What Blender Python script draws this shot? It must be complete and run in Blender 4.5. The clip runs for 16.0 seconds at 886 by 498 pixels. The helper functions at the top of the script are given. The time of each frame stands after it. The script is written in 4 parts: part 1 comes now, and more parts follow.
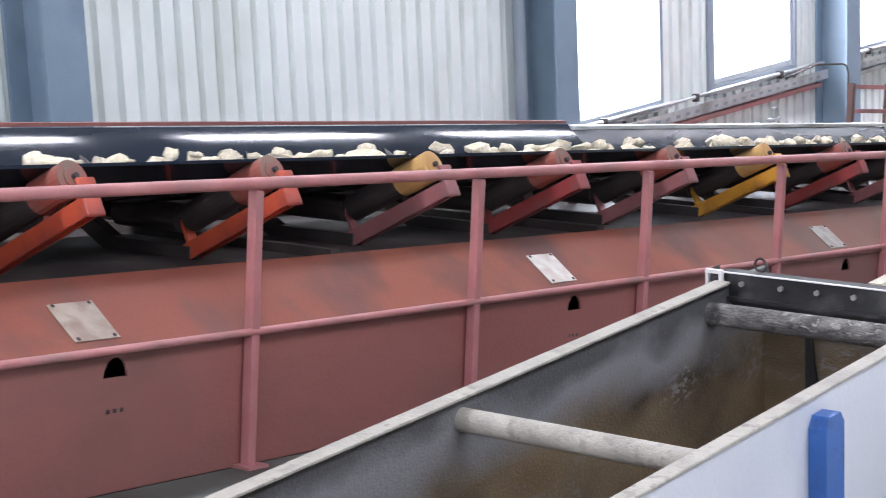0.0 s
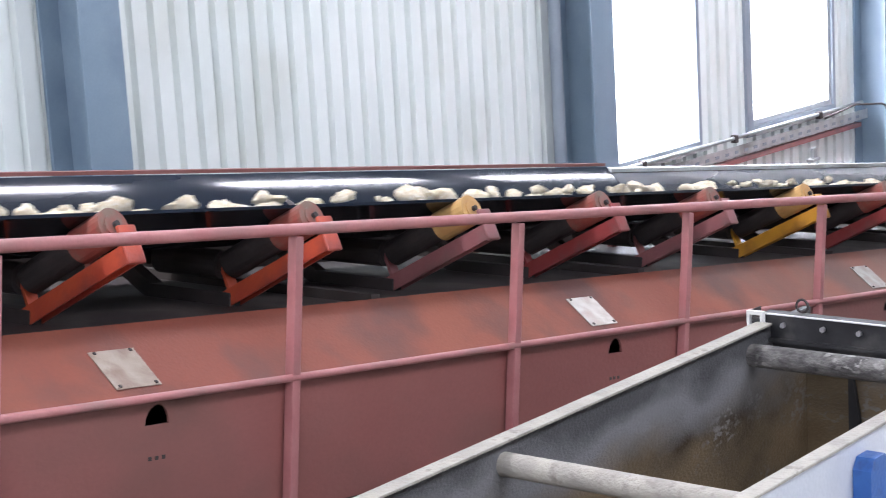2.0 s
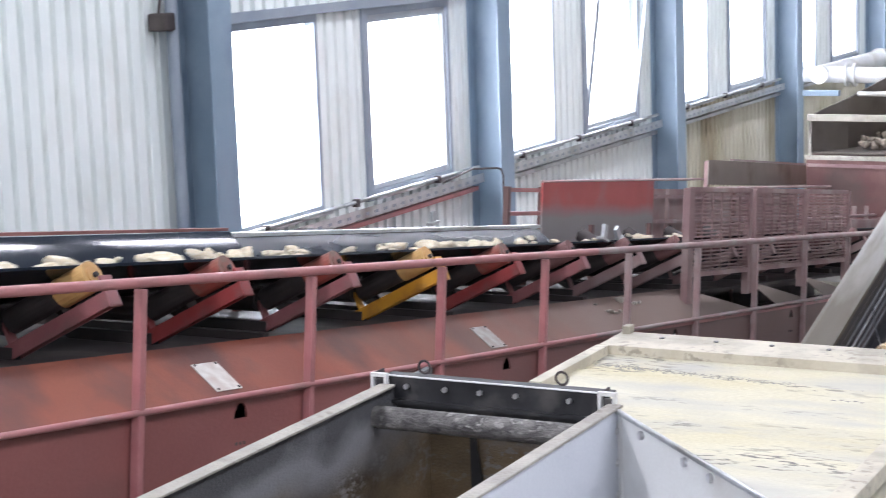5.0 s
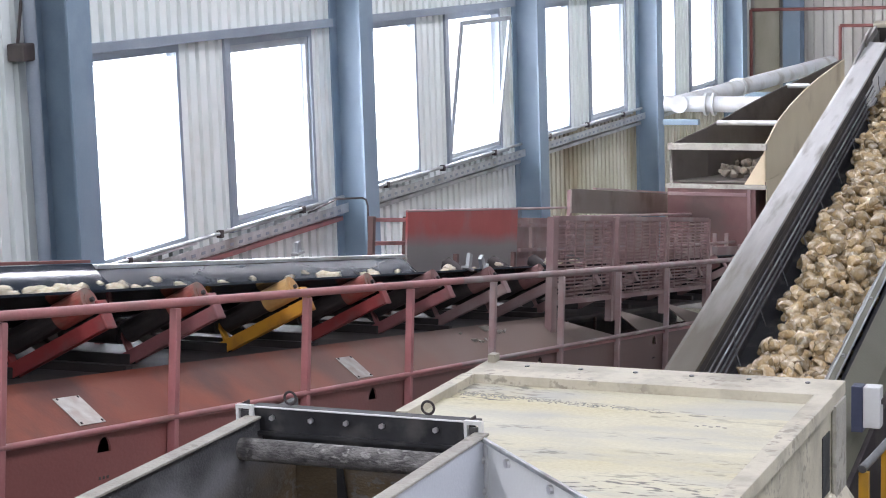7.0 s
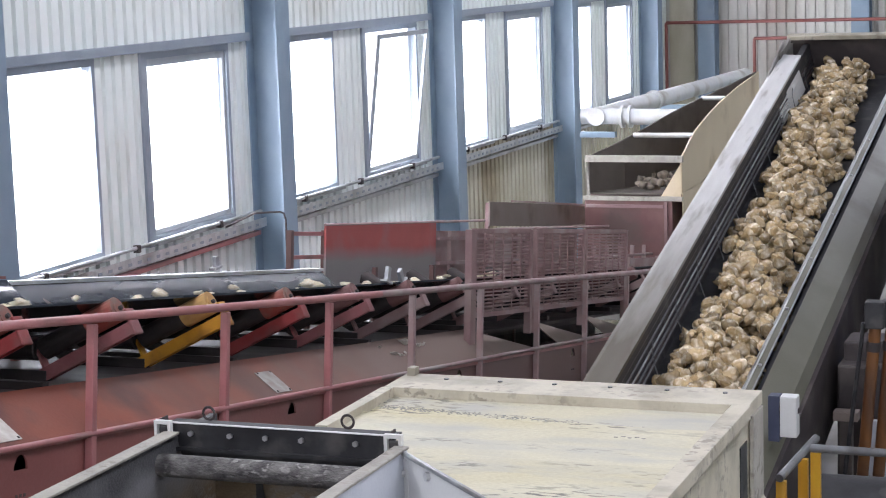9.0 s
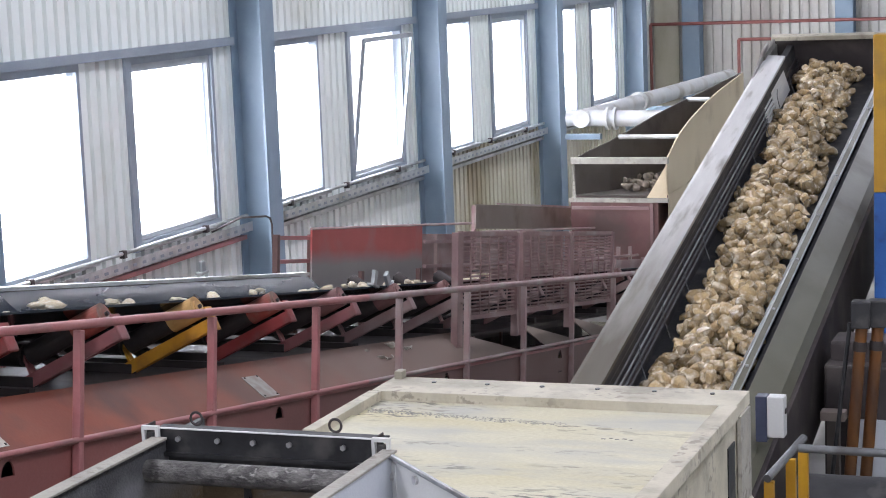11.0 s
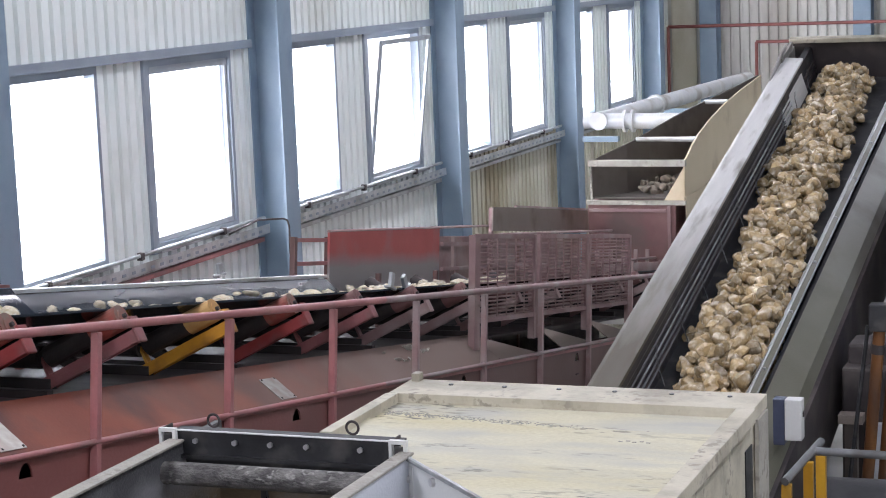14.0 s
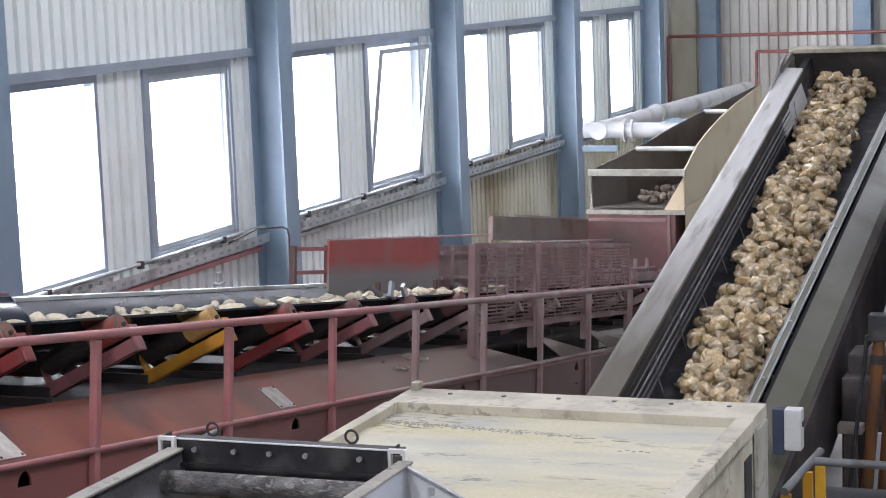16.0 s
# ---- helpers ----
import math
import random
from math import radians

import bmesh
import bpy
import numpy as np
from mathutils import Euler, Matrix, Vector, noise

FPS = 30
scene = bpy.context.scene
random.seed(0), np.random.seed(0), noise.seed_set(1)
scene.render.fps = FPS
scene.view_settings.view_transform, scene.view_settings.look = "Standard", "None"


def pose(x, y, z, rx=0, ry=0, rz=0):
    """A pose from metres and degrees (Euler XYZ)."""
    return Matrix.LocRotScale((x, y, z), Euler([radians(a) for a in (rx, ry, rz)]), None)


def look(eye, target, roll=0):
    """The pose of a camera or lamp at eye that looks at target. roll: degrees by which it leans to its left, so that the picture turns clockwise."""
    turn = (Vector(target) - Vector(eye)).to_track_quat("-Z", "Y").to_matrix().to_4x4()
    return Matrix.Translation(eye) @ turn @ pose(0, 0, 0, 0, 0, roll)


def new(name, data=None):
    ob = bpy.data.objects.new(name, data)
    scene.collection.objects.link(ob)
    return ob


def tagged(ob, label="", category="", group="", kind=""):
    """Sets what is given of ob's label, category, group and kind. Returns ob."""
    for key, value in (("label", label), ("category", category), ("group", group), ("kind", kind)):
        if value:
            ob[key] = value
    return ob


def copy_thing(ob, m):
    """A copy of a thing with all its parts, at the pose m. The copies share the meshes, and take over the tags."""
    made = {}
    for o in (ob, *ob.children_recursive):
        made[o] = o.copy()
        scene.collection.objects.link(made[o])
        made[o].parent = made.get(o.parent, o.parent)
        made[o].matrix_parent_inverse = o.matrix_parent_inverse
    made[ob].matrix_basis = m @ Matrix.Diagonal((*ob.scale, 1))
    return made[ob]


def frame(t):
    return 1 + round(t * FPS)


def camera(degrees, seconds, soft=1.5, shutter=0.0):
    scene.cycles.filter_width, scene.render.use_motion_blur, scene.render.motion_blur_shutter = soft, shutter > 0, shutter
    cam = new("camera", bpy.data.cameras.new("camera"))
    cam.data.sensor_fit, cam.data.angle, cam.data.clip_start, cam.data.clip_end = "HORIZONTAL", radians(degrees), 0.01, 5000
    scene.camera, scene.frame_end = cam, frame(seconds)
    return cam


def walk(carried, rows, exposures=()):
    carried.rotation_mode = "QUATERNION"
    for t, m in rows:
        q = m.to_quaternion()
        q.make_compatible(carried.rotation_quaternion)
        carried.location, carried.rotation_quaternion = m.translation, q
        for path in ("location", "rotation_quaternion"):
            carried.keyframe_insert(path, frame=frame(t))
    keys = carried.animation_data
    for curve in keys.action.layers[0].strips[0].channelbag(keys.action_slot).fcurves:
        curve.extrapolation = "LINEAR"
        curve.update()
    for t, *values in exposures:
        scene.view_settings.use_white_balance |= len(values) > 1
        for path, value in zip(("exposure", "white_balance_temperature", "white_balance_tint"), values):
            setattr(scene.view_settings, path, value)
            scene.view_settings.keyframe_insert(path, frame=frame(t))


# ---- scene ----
cam = camera(26.0, 16.0, soft=1.0, shutter=0.4)
# A slow pan from a fixed stand: seconds, yaw, pitch, roll in degrees.
PATH = [
    (0, 37.74, -12.42, -2.59),
    (0.5, 39.22, -12.07, -2.95),
    (1, 40.02, -11.66, -3.25),
    (1.5, 39.9, -11.34, -3.42),
    (2, 38.88, -11.04, -3.4),
    (2.5, 37.29, -10.81, -3.25),
    (3, 35.27, -10.6, -2.94),
    (3.5, 33.77, -10.37, -2.68),
    (4, 32.03, -10.1, -2.41),
    (4.5, 30, -9.87, -2.32),
    (5, 27.42, -9.65, -2.04),
    (5.2, 26.53, -9.56, -2.29),
    (7.5, 22.8, -8.79, -1.68),
    (8, 22.18, -8.69, -1.72),
    (8.5, 21.53, -8.63, -1.77),
    (9, 20.84, -8.58, -1.85),
    (9.2, 20.63, -8.56, -1.83),
    (11.5, 20.53, -8.48, -2.34),
    (12, 20.75, -8.49, -2.48),
    (12.5, 20.92, -8.48, -2.54),
    (13, 20.97, -8.46, -2.49),
    (13.5, 20.97, -8.45, -2.4),
    (14, 20.94, -8.41, -2.26),
    (14.5, 20.92, -8.35, -2.18),
    (15, 20.91, -8.27, -2.1),
    (15.5, 20.92, -8.19, -2.12),
    (16, 20.92, -8.14, -2.13),
]


def turned(yaw, pitch, roll):
    return pose(0, 0, 0, 90 + pitch, 0, yaw) @ pose(0, 0, 0, 0, 0, roll)


walk(cam, [(t, turned(a, b, c)) for t, a, b, c in PATH], exposures=[(0, 1.12, 6300, 20), (2, 1.2, 6300, 20), (3.5, 1.22, 6300, 20), (5, 1.02, 6300, 20), (7.5, 0.66, 6350, 20), (9, 0.61, 6350, 20), (12.5, 0.56, 6350, 20), (16, 0.49, 6350, 20)])

# ---- light: bright overcast daylight through the side windows and the roof lights, plus added fill ----
world = bpy.data.worlds.new("sky")
scene.world = world
world.use_nodes = True
wn = world.node_tree.nodes
sky = wn.new("ShaderNodeTexSky")
sky.sky_type = "NISHITA"
sky.sun_disc = False
sky.sun_elevation, sky.sun_rotation = radians(50), radians(250)
sky.dust_density = 4.0
wn["Background"].inputs[1].default_value = 0.15
world.node_tree.links.new(sky.outputs[0], wn["Background"].inputs[0])

sun = new("sun", bpy.data.lights.new("sun", "SUN"))
sun.data.energy, sun.data.angle, sun.data.color = 0.8, radians(15), (1.0, 0.96, 0.9)
sun.matrix_world = look((-20, -12, 30), (0, 10, 0))


def window_light(name, at, towards, width, height, energy, color=(0.93, 0.97, 1.0)):
    lamp = new(name, bpy.data.lights.new(name, "AREA"))
    lamp.data.shape, lamp.data.size, lamp.data.size_y = "RECTANGLE", width, height
    lamp.data.energy, lamp.data.color = energy, color
    lamp.matrix_world = look(at, towards)
    return lamp


# ---- hall sizes ----
WALL_X, WALL_E, FAR_Y, BACK_Y = -10.26, 7.0, 41.0, -7.0
FLOOR_Z, ROOF_Z = -6.3, 3.6
SILL, HEAD = -2.87, -0.96

for y0 in [8.5 + 6.03 * k for k in range(1, 5)]:
    window_light("window_light", (WALL_X - 0.12, y0 + 3.0, -1.9), (0, y0 + 3.0, -2.6), 4.6, 1.8, 250)
# two rows of roof lights: from x to x, their length and starts along y, watts near and far
ROOF_ROWS = (
    (-7.2, -6.75, 3.4, [-6.8 + 5.1 * k for k in range(9)], 100, 118),
    # East row is an unseen addition that brightens the casing and hopper.
    (-0.4, 2.2, 7.0, [-5.5, 3.5, 13.0, 22.5, 32.0], 235, 75),
)
for x0, x1, length, starts, near_energy, far_energy in ROOF_ROWS:
    for y0 in starts:
        x, y = (x0 + x1) / 2, y0 + length / 2
        window_light("roof_light", (x, y, ROOF_Z + 0.05), (x, y, -6), x1 - x0, length, near_energy if y0 < 10 else far_energy)

# Unseen fill lamp added behind the camera, brightens faces turned south.
window_light("south_window_light", (-4.0, BACK_Y - 0.05, 2.2), (-4.0, 6.0, -2.2), 11.0, 1.8, 250)


# ---- materials ----
def mat(name, c1, c2, scale=3.0, rough=0.5, metal=0.0, bump=0.15, fine=60.0, dirt=None, dirt_scale=0.8, dirt_amount=0.45,
        stretch=(1, 1, 1), vary=0.0, rough_vary=0.15, edge=0.08, grades=(), chips=None):
    """Two colours mixed by a broad and a fine noise, blotches of dirt, uneven gloss and a fine relief."""
    m = bpy.data.materials.new(name)
    m.use_nodes = True
    nt = m.node_tree
    N, L = nt.nodes, nt.links
    p = N["Principled BSDF"]
    co = N.new("ShaderNodeTexCoord")
    mp = N.new("ShaderNodeMapping")
    mp.inputs["Scale"].default_value = stretch
    L.new(co.outputs["Object"], mp.inputs["Vector"])

    def tex(s, detail):
        n = N.new("ShaderNodeTexNoise")
        n.inputs["Scale"].default_value, n.inputs["Detail"].default_value = s, detail
        L.new(mp.outputs[0], n.inputs["Vector"])
        return n

    def mix(fac, a, b, kind="MIX"):
        x = N.new("ShaderNodeMix")
        x.data_type, x.blend_type = "RGBA", kind
        for s, v in ((x.inputs[0], fac), (x.inputs[6], a), (x.inputs[7], b)):
            if hasattr(v, "is_linked"):
                L.new(v, s)
            elif isinstance(v, tuple):
                s.default_value = (*v, 1)
            else:
                s.default_value = v
        return x.outputs[2]

    def ramp(v, a, b):
        r = N.new("ShaderNodeMapRange")
        r.inputs[1].default_value, r.inputs[2].default_value = a, b
        L.new(v, r.inputs[0])
        return r.outputs[0]

    broad, small = tex(scale, 4), tex(fine, 3)
    col = mix(ramp(broad.outputs[0], 0.35, 0.65), c1, c2)
    col = mix(edge, col, mix(small.outputs[0], (0, 0, 0), (1, 1, 1)), "OVERLAY")
    if dirt:
        d = tex(dirt_scale, 7)
        col = mix(ramp(d.outputs[0], 0.62 - dirt_amount * 0.3, 0.78 - dirt_amount * 0.2), col, dirt)
    if chips:
        wear = mix(ramp(tex(2.3, 3).outputs[0], 0.48, 0.62), (0, 0, 0), mix(ramp(tex(24, 6).outputs[0], 0.53, 0.62), (0, 0, 0), (1, 1, 1)))
        col = mix(wear, col, chips)
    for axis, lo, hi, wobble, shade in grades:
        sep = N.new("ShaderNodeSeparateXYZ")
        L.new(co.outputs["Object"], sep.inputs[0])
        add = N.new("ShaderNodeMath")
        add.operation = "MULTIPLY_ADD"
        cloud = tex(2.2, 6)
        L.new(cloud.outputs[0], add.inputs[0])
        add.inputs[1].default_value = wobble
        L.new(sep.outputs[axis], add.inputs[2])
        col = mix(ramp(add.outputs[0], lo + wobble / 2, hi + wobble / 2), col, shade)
    if vary:
        info = N.new("ShaderNodeObjectInfo")
        hsv = N.new("ShaderNodeHueSaturation")
        r = N.new("ShaderNodeMapRange")
        r.inputs[3].default_value, r.inputs[4].default_value = 1 - vary, 1 + vary
        L.new(info.outputs["Random"], r.inputs[0])
        L.new(r.outputs[0], hsv.inputs["Value"])
        L.new(col, hsv.inputs["Color"])
        col = hsv.outputs[0]
    L.new(col, p.inputs["Base Color"])
    rr = N.new("ShaderNodeMapRange")
    rr.inputs[3].default_value, rr.inputs[4].default_value = max(0.03, rough - rough_vary), min(1, rough + rough_vary)
    L.new(broad.outputs[0], rr.inputs[0])
    L.new(rr.outputs[0], p.inputs["Roughness"])
    p.inputs["Metallic"].default_value = metal
    if bump:
        b = N.new("ShaderNodeBump")
        b.inputs["Strength"].default_value, b.inputs["Distance"].default_value = bump, 0.01
        L.new(small.outputs[0], b.inputs["Height"])
        L.new(b.outputs[0], p.inputs["Normal"])
    return m


M = {
    "sheet": mat("white_sheet", (0.71, 0.76, 0.742), (0.77, 0.81, 0.79), 1.2, 0.5, dirt=(0.58, 0.60, 0.55), dirt_scale=0.5, dirt_amount=0.2, bump=0.05),
    "sheet_far": mat("greyed_sheet", (0.50, 0.50, 0.46), (0.56, 0.56, 0.53), 0.8, 0.6, dirt=(0.36, 0.34, 0.30), dirt_scale=0.6, stretch=(1, 1, 0.4), bump=0.05),
    "sheet_old": mat("stained_sheet", (0.55, 0.53, 0.44), (0.44, 0.41, 0.30), 0.8, 0.6, dirt=(0.25, 0.20, 0.12), dirt_scale=0.6, stretch=(1, 1, 0.4), bump=0.05),
    "blue": mat("blue_steel_paint", (0.175, 0.245, 0.315), (0.215, 0.29, 0.36), 1.5, 0.45, dirt=(0.12, 0.17, 0.24), dirt_scale=1.2, dirt_amount=0.3, bump=0.05),
    "frame": mat("grey_blue_frame", (0.215, 0.255, 0.305), (0.275, 0.315, 0.36), 2, 0.45, bump=0.05),
    "sash": mat("pale_grey_sash_paint", (0.33, 0.36, 0.39), (0.40, 0.43, 0.46), 3, 0.5, dirt=(0.25, 0.26, 0.27), dirt_scale=3, dirt_amount=0.3, bump=0.05),
    "galv": mat("galvanised_steel", (0.42, 0.44, 0.45), (0.55, 0.57, 0.58), 9, 0.38, 0.7, dirt=(0.25, 0.24, 0.22), dirt_scale=2),
    "pipe": mat("pale_pipe", (0.55, 0.57, 0.58), (0.66, 0.67, 0.66), 4, 0.35, 0.2, dirt=(0.35, 0.33, 0.3), dirt_scale=2),
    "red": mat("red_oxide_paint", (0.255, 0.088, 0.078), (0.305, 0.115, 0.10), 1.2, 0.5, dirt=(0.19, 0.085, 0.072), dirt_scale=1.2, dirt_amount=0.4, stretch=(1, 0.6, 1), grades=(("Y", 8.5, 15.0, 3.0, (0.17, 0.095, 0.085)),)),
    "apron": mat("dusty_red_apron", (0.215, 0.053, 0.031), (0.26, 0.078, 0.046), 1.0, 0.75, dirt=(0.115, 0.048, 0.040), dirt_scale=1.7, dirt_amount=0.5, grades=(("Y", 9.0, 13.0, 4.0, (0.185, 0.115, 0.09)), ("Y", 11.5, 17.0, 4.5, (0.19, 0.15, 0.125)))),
    "rail_dusty": mat("dusty_red_rail", (0.32, 0.20, 0.195), (0.38, 0.26, 0.25), 5, 0.6, dirt=(0.40, 0.34, 0.325), dirt_scale=3, dirt_amount=0.55),
    "rail": mat("faded_red_rail", (0.40, 0.15, 0.15), (0.45, 0.19, 0.185), 5, 0.42, dirt=(0.30, 0.15, 0.14), dirt_scale=3),
    "dust": mat("dusty_purple_steel", (0.25, 0.15, 0.15), (0.33, 0.215, 0.205), 2, 0.7, dirt=(0.36, 0.29, 0.27), dirt_scale=2),
    "dust_red": mat("dusty_dark_red_steel", (0.18, 0.085, 0.08), (0.235, 0.125, 0.115), 3, 0.65, dirt=(0.14, 0.09, 0.08), dirt_scale=2.5, dirt_amount=0.5),
    "orange": mat("orange_red_bracket", (0.55, 0.09, 0.04), (0.48, 0.07, 0.04), 6, 0.45, dirt=(0.25, 0.06, 0.05), dirt_scale=5),
    "darkred": mat("dark_red_bracket", (0.26, 0.035, 0.035), (0.32, 0.06, 0.055), 6, 0.5, dirt=(0.18, 0.09, 0.08), dirt_scale=5),
    "mauve": mat("mauve_bracket", (0.28, 0.10, 0.10), (0.33, 0.13, 0.13), 6, 0.55, dirt=(0.2, 0.12, 0.11), dirt_scale=5),
    "yellow": mat("yellow_bracket", (0.62, 0.30, 0.03), (0.55, 0.24, 0.03), 6, 0.45, dirt=(0.35, 0.16, 0.04), dirt_scale=6),
    "roller": mat("dull_red_roller", (0.36, 0.078, 0.055), (0.29, 0.072, 0.055), 9, 0.5, dirt=(0.2, 0.13, 0.1), dirt_scale=8),
    "roller_yellow": mat("ochre_roller", (0.60, 0.38, 0.14), (0.50, 0.28, 0.10), 9, 0.5),
    "belt": mat("black_belt_rubber", (0.007, 0.011, 0.020), (0.011, 0.017, 0.030), 2.5, 0.10, dirt=(0.035, 0.04, 0.05), dirt_scale=1.6, dirt_amount=0.1, stretch=(1, 0.2, 1), bump=0.01, rough_vary=0.04),
    "belt_dusty": mat("dusty_belt_rubber", (0.014, 0.019, 0.028), (0.022, 0.028, 0.038), 2.5, 0.24, dirt=(0.04, 0.046, 0.055), dirt_scale=1.8, dirt_amount=0.35, stretch=(1, 0.25, 1), bump=0.03, rough_vary=0.06),
    "black": mat("black_rubber", (0.012, 0.012, 0.014), (0.03, 0.03, 0.032), 7, 0.55, dirt=(0.08, 0.075, 0.07), dirt_scale=6, dirt_amount=0.3),
    # Grimy steel; its dark tone also imitates shade under the belt.
    "dark": mat("dark_grimy_shaded_steel", (0.030, 0.024, 0.024), (0.055, 0.043, 0.042), 3, 0.65, dirt=(0.11, 0.092, 0.082), dirt_scale=2),
    "lump": mat("pale_lump", (0.72, 0.63, 0.46), (0.54, 0.44, 0.29), 9, 0.8, vary=0.22, dirt=(0.80, 0.78, 0.72), dirt_scale=6, bump=0.5, fine=40),
    "beet": mat("tan_root", (0.50, 0.37, 0.20), (0.26, 0.17, 0.075), 16, 0.24, vary=0.45, dirt=(0.74, 0.64, 0.47), dirt_scale=15, dirt_amount=0.5, bump=0.7, fine=55, rough_vary=0.12),
    "plate": mat("worn_white_plate", (0.50, 0.48, 0.44), (0.38, 0.34, 0.30), 14, 0.45, 0.1, vary=0.3, dirt=(0.38, 0.29, 0.25), dirt_scale=9, dirt_amount=0.3),
    "plate_tan": mat("tarnished_tan_plate", (0.33, 0.265, 0.21), (0.27, 0.205, 0.16), 14, 0.5, 0.1, dirt=(0.20, 0.13, 0.10), dirt_scale=9, dirt_amount=0.4),
    "deck": mat("grey_green_deck", (0.07, 0.078, 0.07), (0.11, 0.12, 0.105), 2, 0.6, dirt=(0.05, 0.043, 0.036), dirt_scale=1.5),
    "hopper_out": mat("pale_blue_grey_sheet", (0.52, 0.55, 0.60), (0.60, 0.62, 0.66), 1.4, 0.4, 0.1, dirt=(0.42, 0.44, 0.48), dirt_scale=1.2),
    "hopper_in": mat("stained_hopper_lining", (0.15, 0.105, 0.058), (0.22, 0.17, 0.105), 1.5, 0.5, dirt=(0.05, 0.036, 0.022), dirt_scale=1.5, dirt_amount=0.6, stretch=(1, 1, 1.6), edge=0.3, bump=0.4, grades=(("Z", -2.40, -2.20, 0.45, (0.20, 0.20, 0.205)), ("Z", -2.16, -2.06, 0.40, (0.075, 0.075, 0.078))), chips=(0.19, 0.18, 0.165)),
    "rim": mat("chipped_cream_rim", (0.35, 0.325, 0.28), (0.42, 0.395, 0.34), 5, 0.65, dirt=(0.30, 0.28, 0.245), dirt_scale=7, dirt_amount=0.45, bump=0.5, chips=(0.24, 0.22, 0.19)),
    "grime": mat("flaking_grey_grime", (0.085, 0.08, 0.076), (0.19, 0.18, 0.17), 9, 0.7, dirt=(0.035, 0.032, 0.032), dirt_scale=12, dirt_amount=0.5, bump=0.9, edge=0.3, stretch=(1, 1, 2), chips=(0.40, 0.39, 0.36)),
    "faded": mat("faded_grey_marking", (0.25, 0.24, 0.215), (0.34, 0.33, 0.29), 20, 0.7),
    "cream": mat("weathered_cream_panel", (0.60, 0.575, 0.465), (0.55, 0.495, 0.315), 1.0, 0.6, dirt=(0.44, 0.43, 0.375), dirt_scale=2.6, dirt_amount=0.42, fine=90, edge=0.25, stretch=(0.5, 1.5, 1), chips=(0.15, 0.14, 0.115)),
    "white": mat("white_steel_panel", (0.66, 0.66, 0.64), (0.72, 0.72, 0.70), 2, 0.45, dirt=(0.5, 0.48, 0.44), dirt_scale=1.4, dirt_amount=0.3),
    "cream_rim": mat("cream_painted_rim", (0.50, 0.455, 0.35), (0.57, 0.525, 0.42), 4, 0.55, dirt=(0.33, 0.30, 0.23), dirt_scale=3.5, dirt_amount=0.5, chips=(0.30, 0.265, 0.21)),
    "panel_red": mat("bright_red_panel", (0.50, 0.10, 0.09), (0.44, 0.10, 0.09), 2, 0.5, dirt=(0.42, 0.15, 0.14), dirt_scale=2.5, dirt_amount=0.3, grades=(("Z", 0.30, 0.16, 0.12, (0.30, 0.28, 0.27)),)),
    "strip": mat("scuffed_steel_strip", (0.31, 0.30, 0.28), (0.42, 0.40, 0.37), 3, 0.45, 0.1, dirt=(0.17, 0.155, 0.13), dirt_scale=2.8, dirt_amount=0.5, stretch=(3, 0.5, 1)),
    # Grade darkens the panel's low end to imitate the shade there.
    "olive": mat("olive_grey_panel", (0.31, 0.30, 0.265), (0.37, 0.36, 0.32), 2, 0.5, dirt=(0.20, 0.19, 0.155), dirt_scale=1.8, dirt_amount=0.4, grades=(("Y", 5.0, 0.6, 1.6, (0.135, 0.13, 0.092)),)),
    "tan": mat("sand_coloured_sheet", (0.56, 0.46, 0.30), (0.62, 0.52, 0.36), 1.5, 0.5, dirt=(0.36, 0.27, 0.16), dirt_scale=1.3, dirt_amount=0.35),
    "bluebox": mat("bright_blue_paint", (0.022, 0.095, 0.32), (0.03, 0.12, 0.38), 6, 0.35, dirt=(0.02, 0.05, 0.16), dirt_scale=10, dirt_amount=0.3),
    "safety": mat("safety_yellow_paint", (0.55, 0.30, 0.02), (0.48, 0.25, 0.02), 5, 0.4, dirt=(0.35, 0.2, 0.04), dirt_scale=4),
    "rust": mat("rusty_orange_steel", (0.22, 0.085, 0.02), (0.12, 0.045, 0.016), 5, 0.4, dirt=(0.05, 0.03, 0.02), dirt_scale=4, dirt_amount=0.6, stretch=(1, 1, 0.3)),
    "concrete": mat("concrete", (0.22, 0.21, 0.20), (0.28, 0.27, 0.25), 0.8, 0.8, dirt=(0.14, 0.13, 0.12), dirt_scale=0.5, dirt_amount=0.5, bump=0.2),
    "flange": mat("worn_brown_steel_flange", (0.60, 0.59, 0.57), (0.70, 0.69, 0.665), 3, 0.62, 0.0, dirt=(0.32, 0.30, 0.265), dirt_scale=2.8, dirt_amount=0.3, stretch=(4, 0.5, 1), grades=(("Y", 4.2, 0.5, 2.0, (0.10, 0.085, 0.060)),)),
    "navy": mat("navy_paint", (0.05, 0.06, 0.10), (0.07, 0.08, 0.13), 5, 0.4),
    "greyrail": mat("dull_grey_tube", (0.13, 0.135, 0.14), (0.19, 0.195, 0.20), 5, 0.45, 0.2, dirt=(0.08, 0.075, 0.07), dirt_scale=4),
    "old_root": mat("dusty_old_root", (0.20, 0.165, 0.13), (0.27, 0.225, 0.18), 9, 0.8, vary=0.3, dirt=(0.13, 0.11, 0.09), dirt_scale=8),
    "liner": mat("brown_grey_lining", (0.085, 0.072, 0.063), (0.13, 0.11, 0.095), 2, 0.6, dirt=(0.05, 0.042, 0.036), dirt_scale=2),
    "brown": mat("brown_grey_sheet", (0.22, 0.175, 0.15), (0.28, 0.23, 0.20), 2, 0.6, dirt=(0.16, 0.12, 0.10), dirt_scale=2),
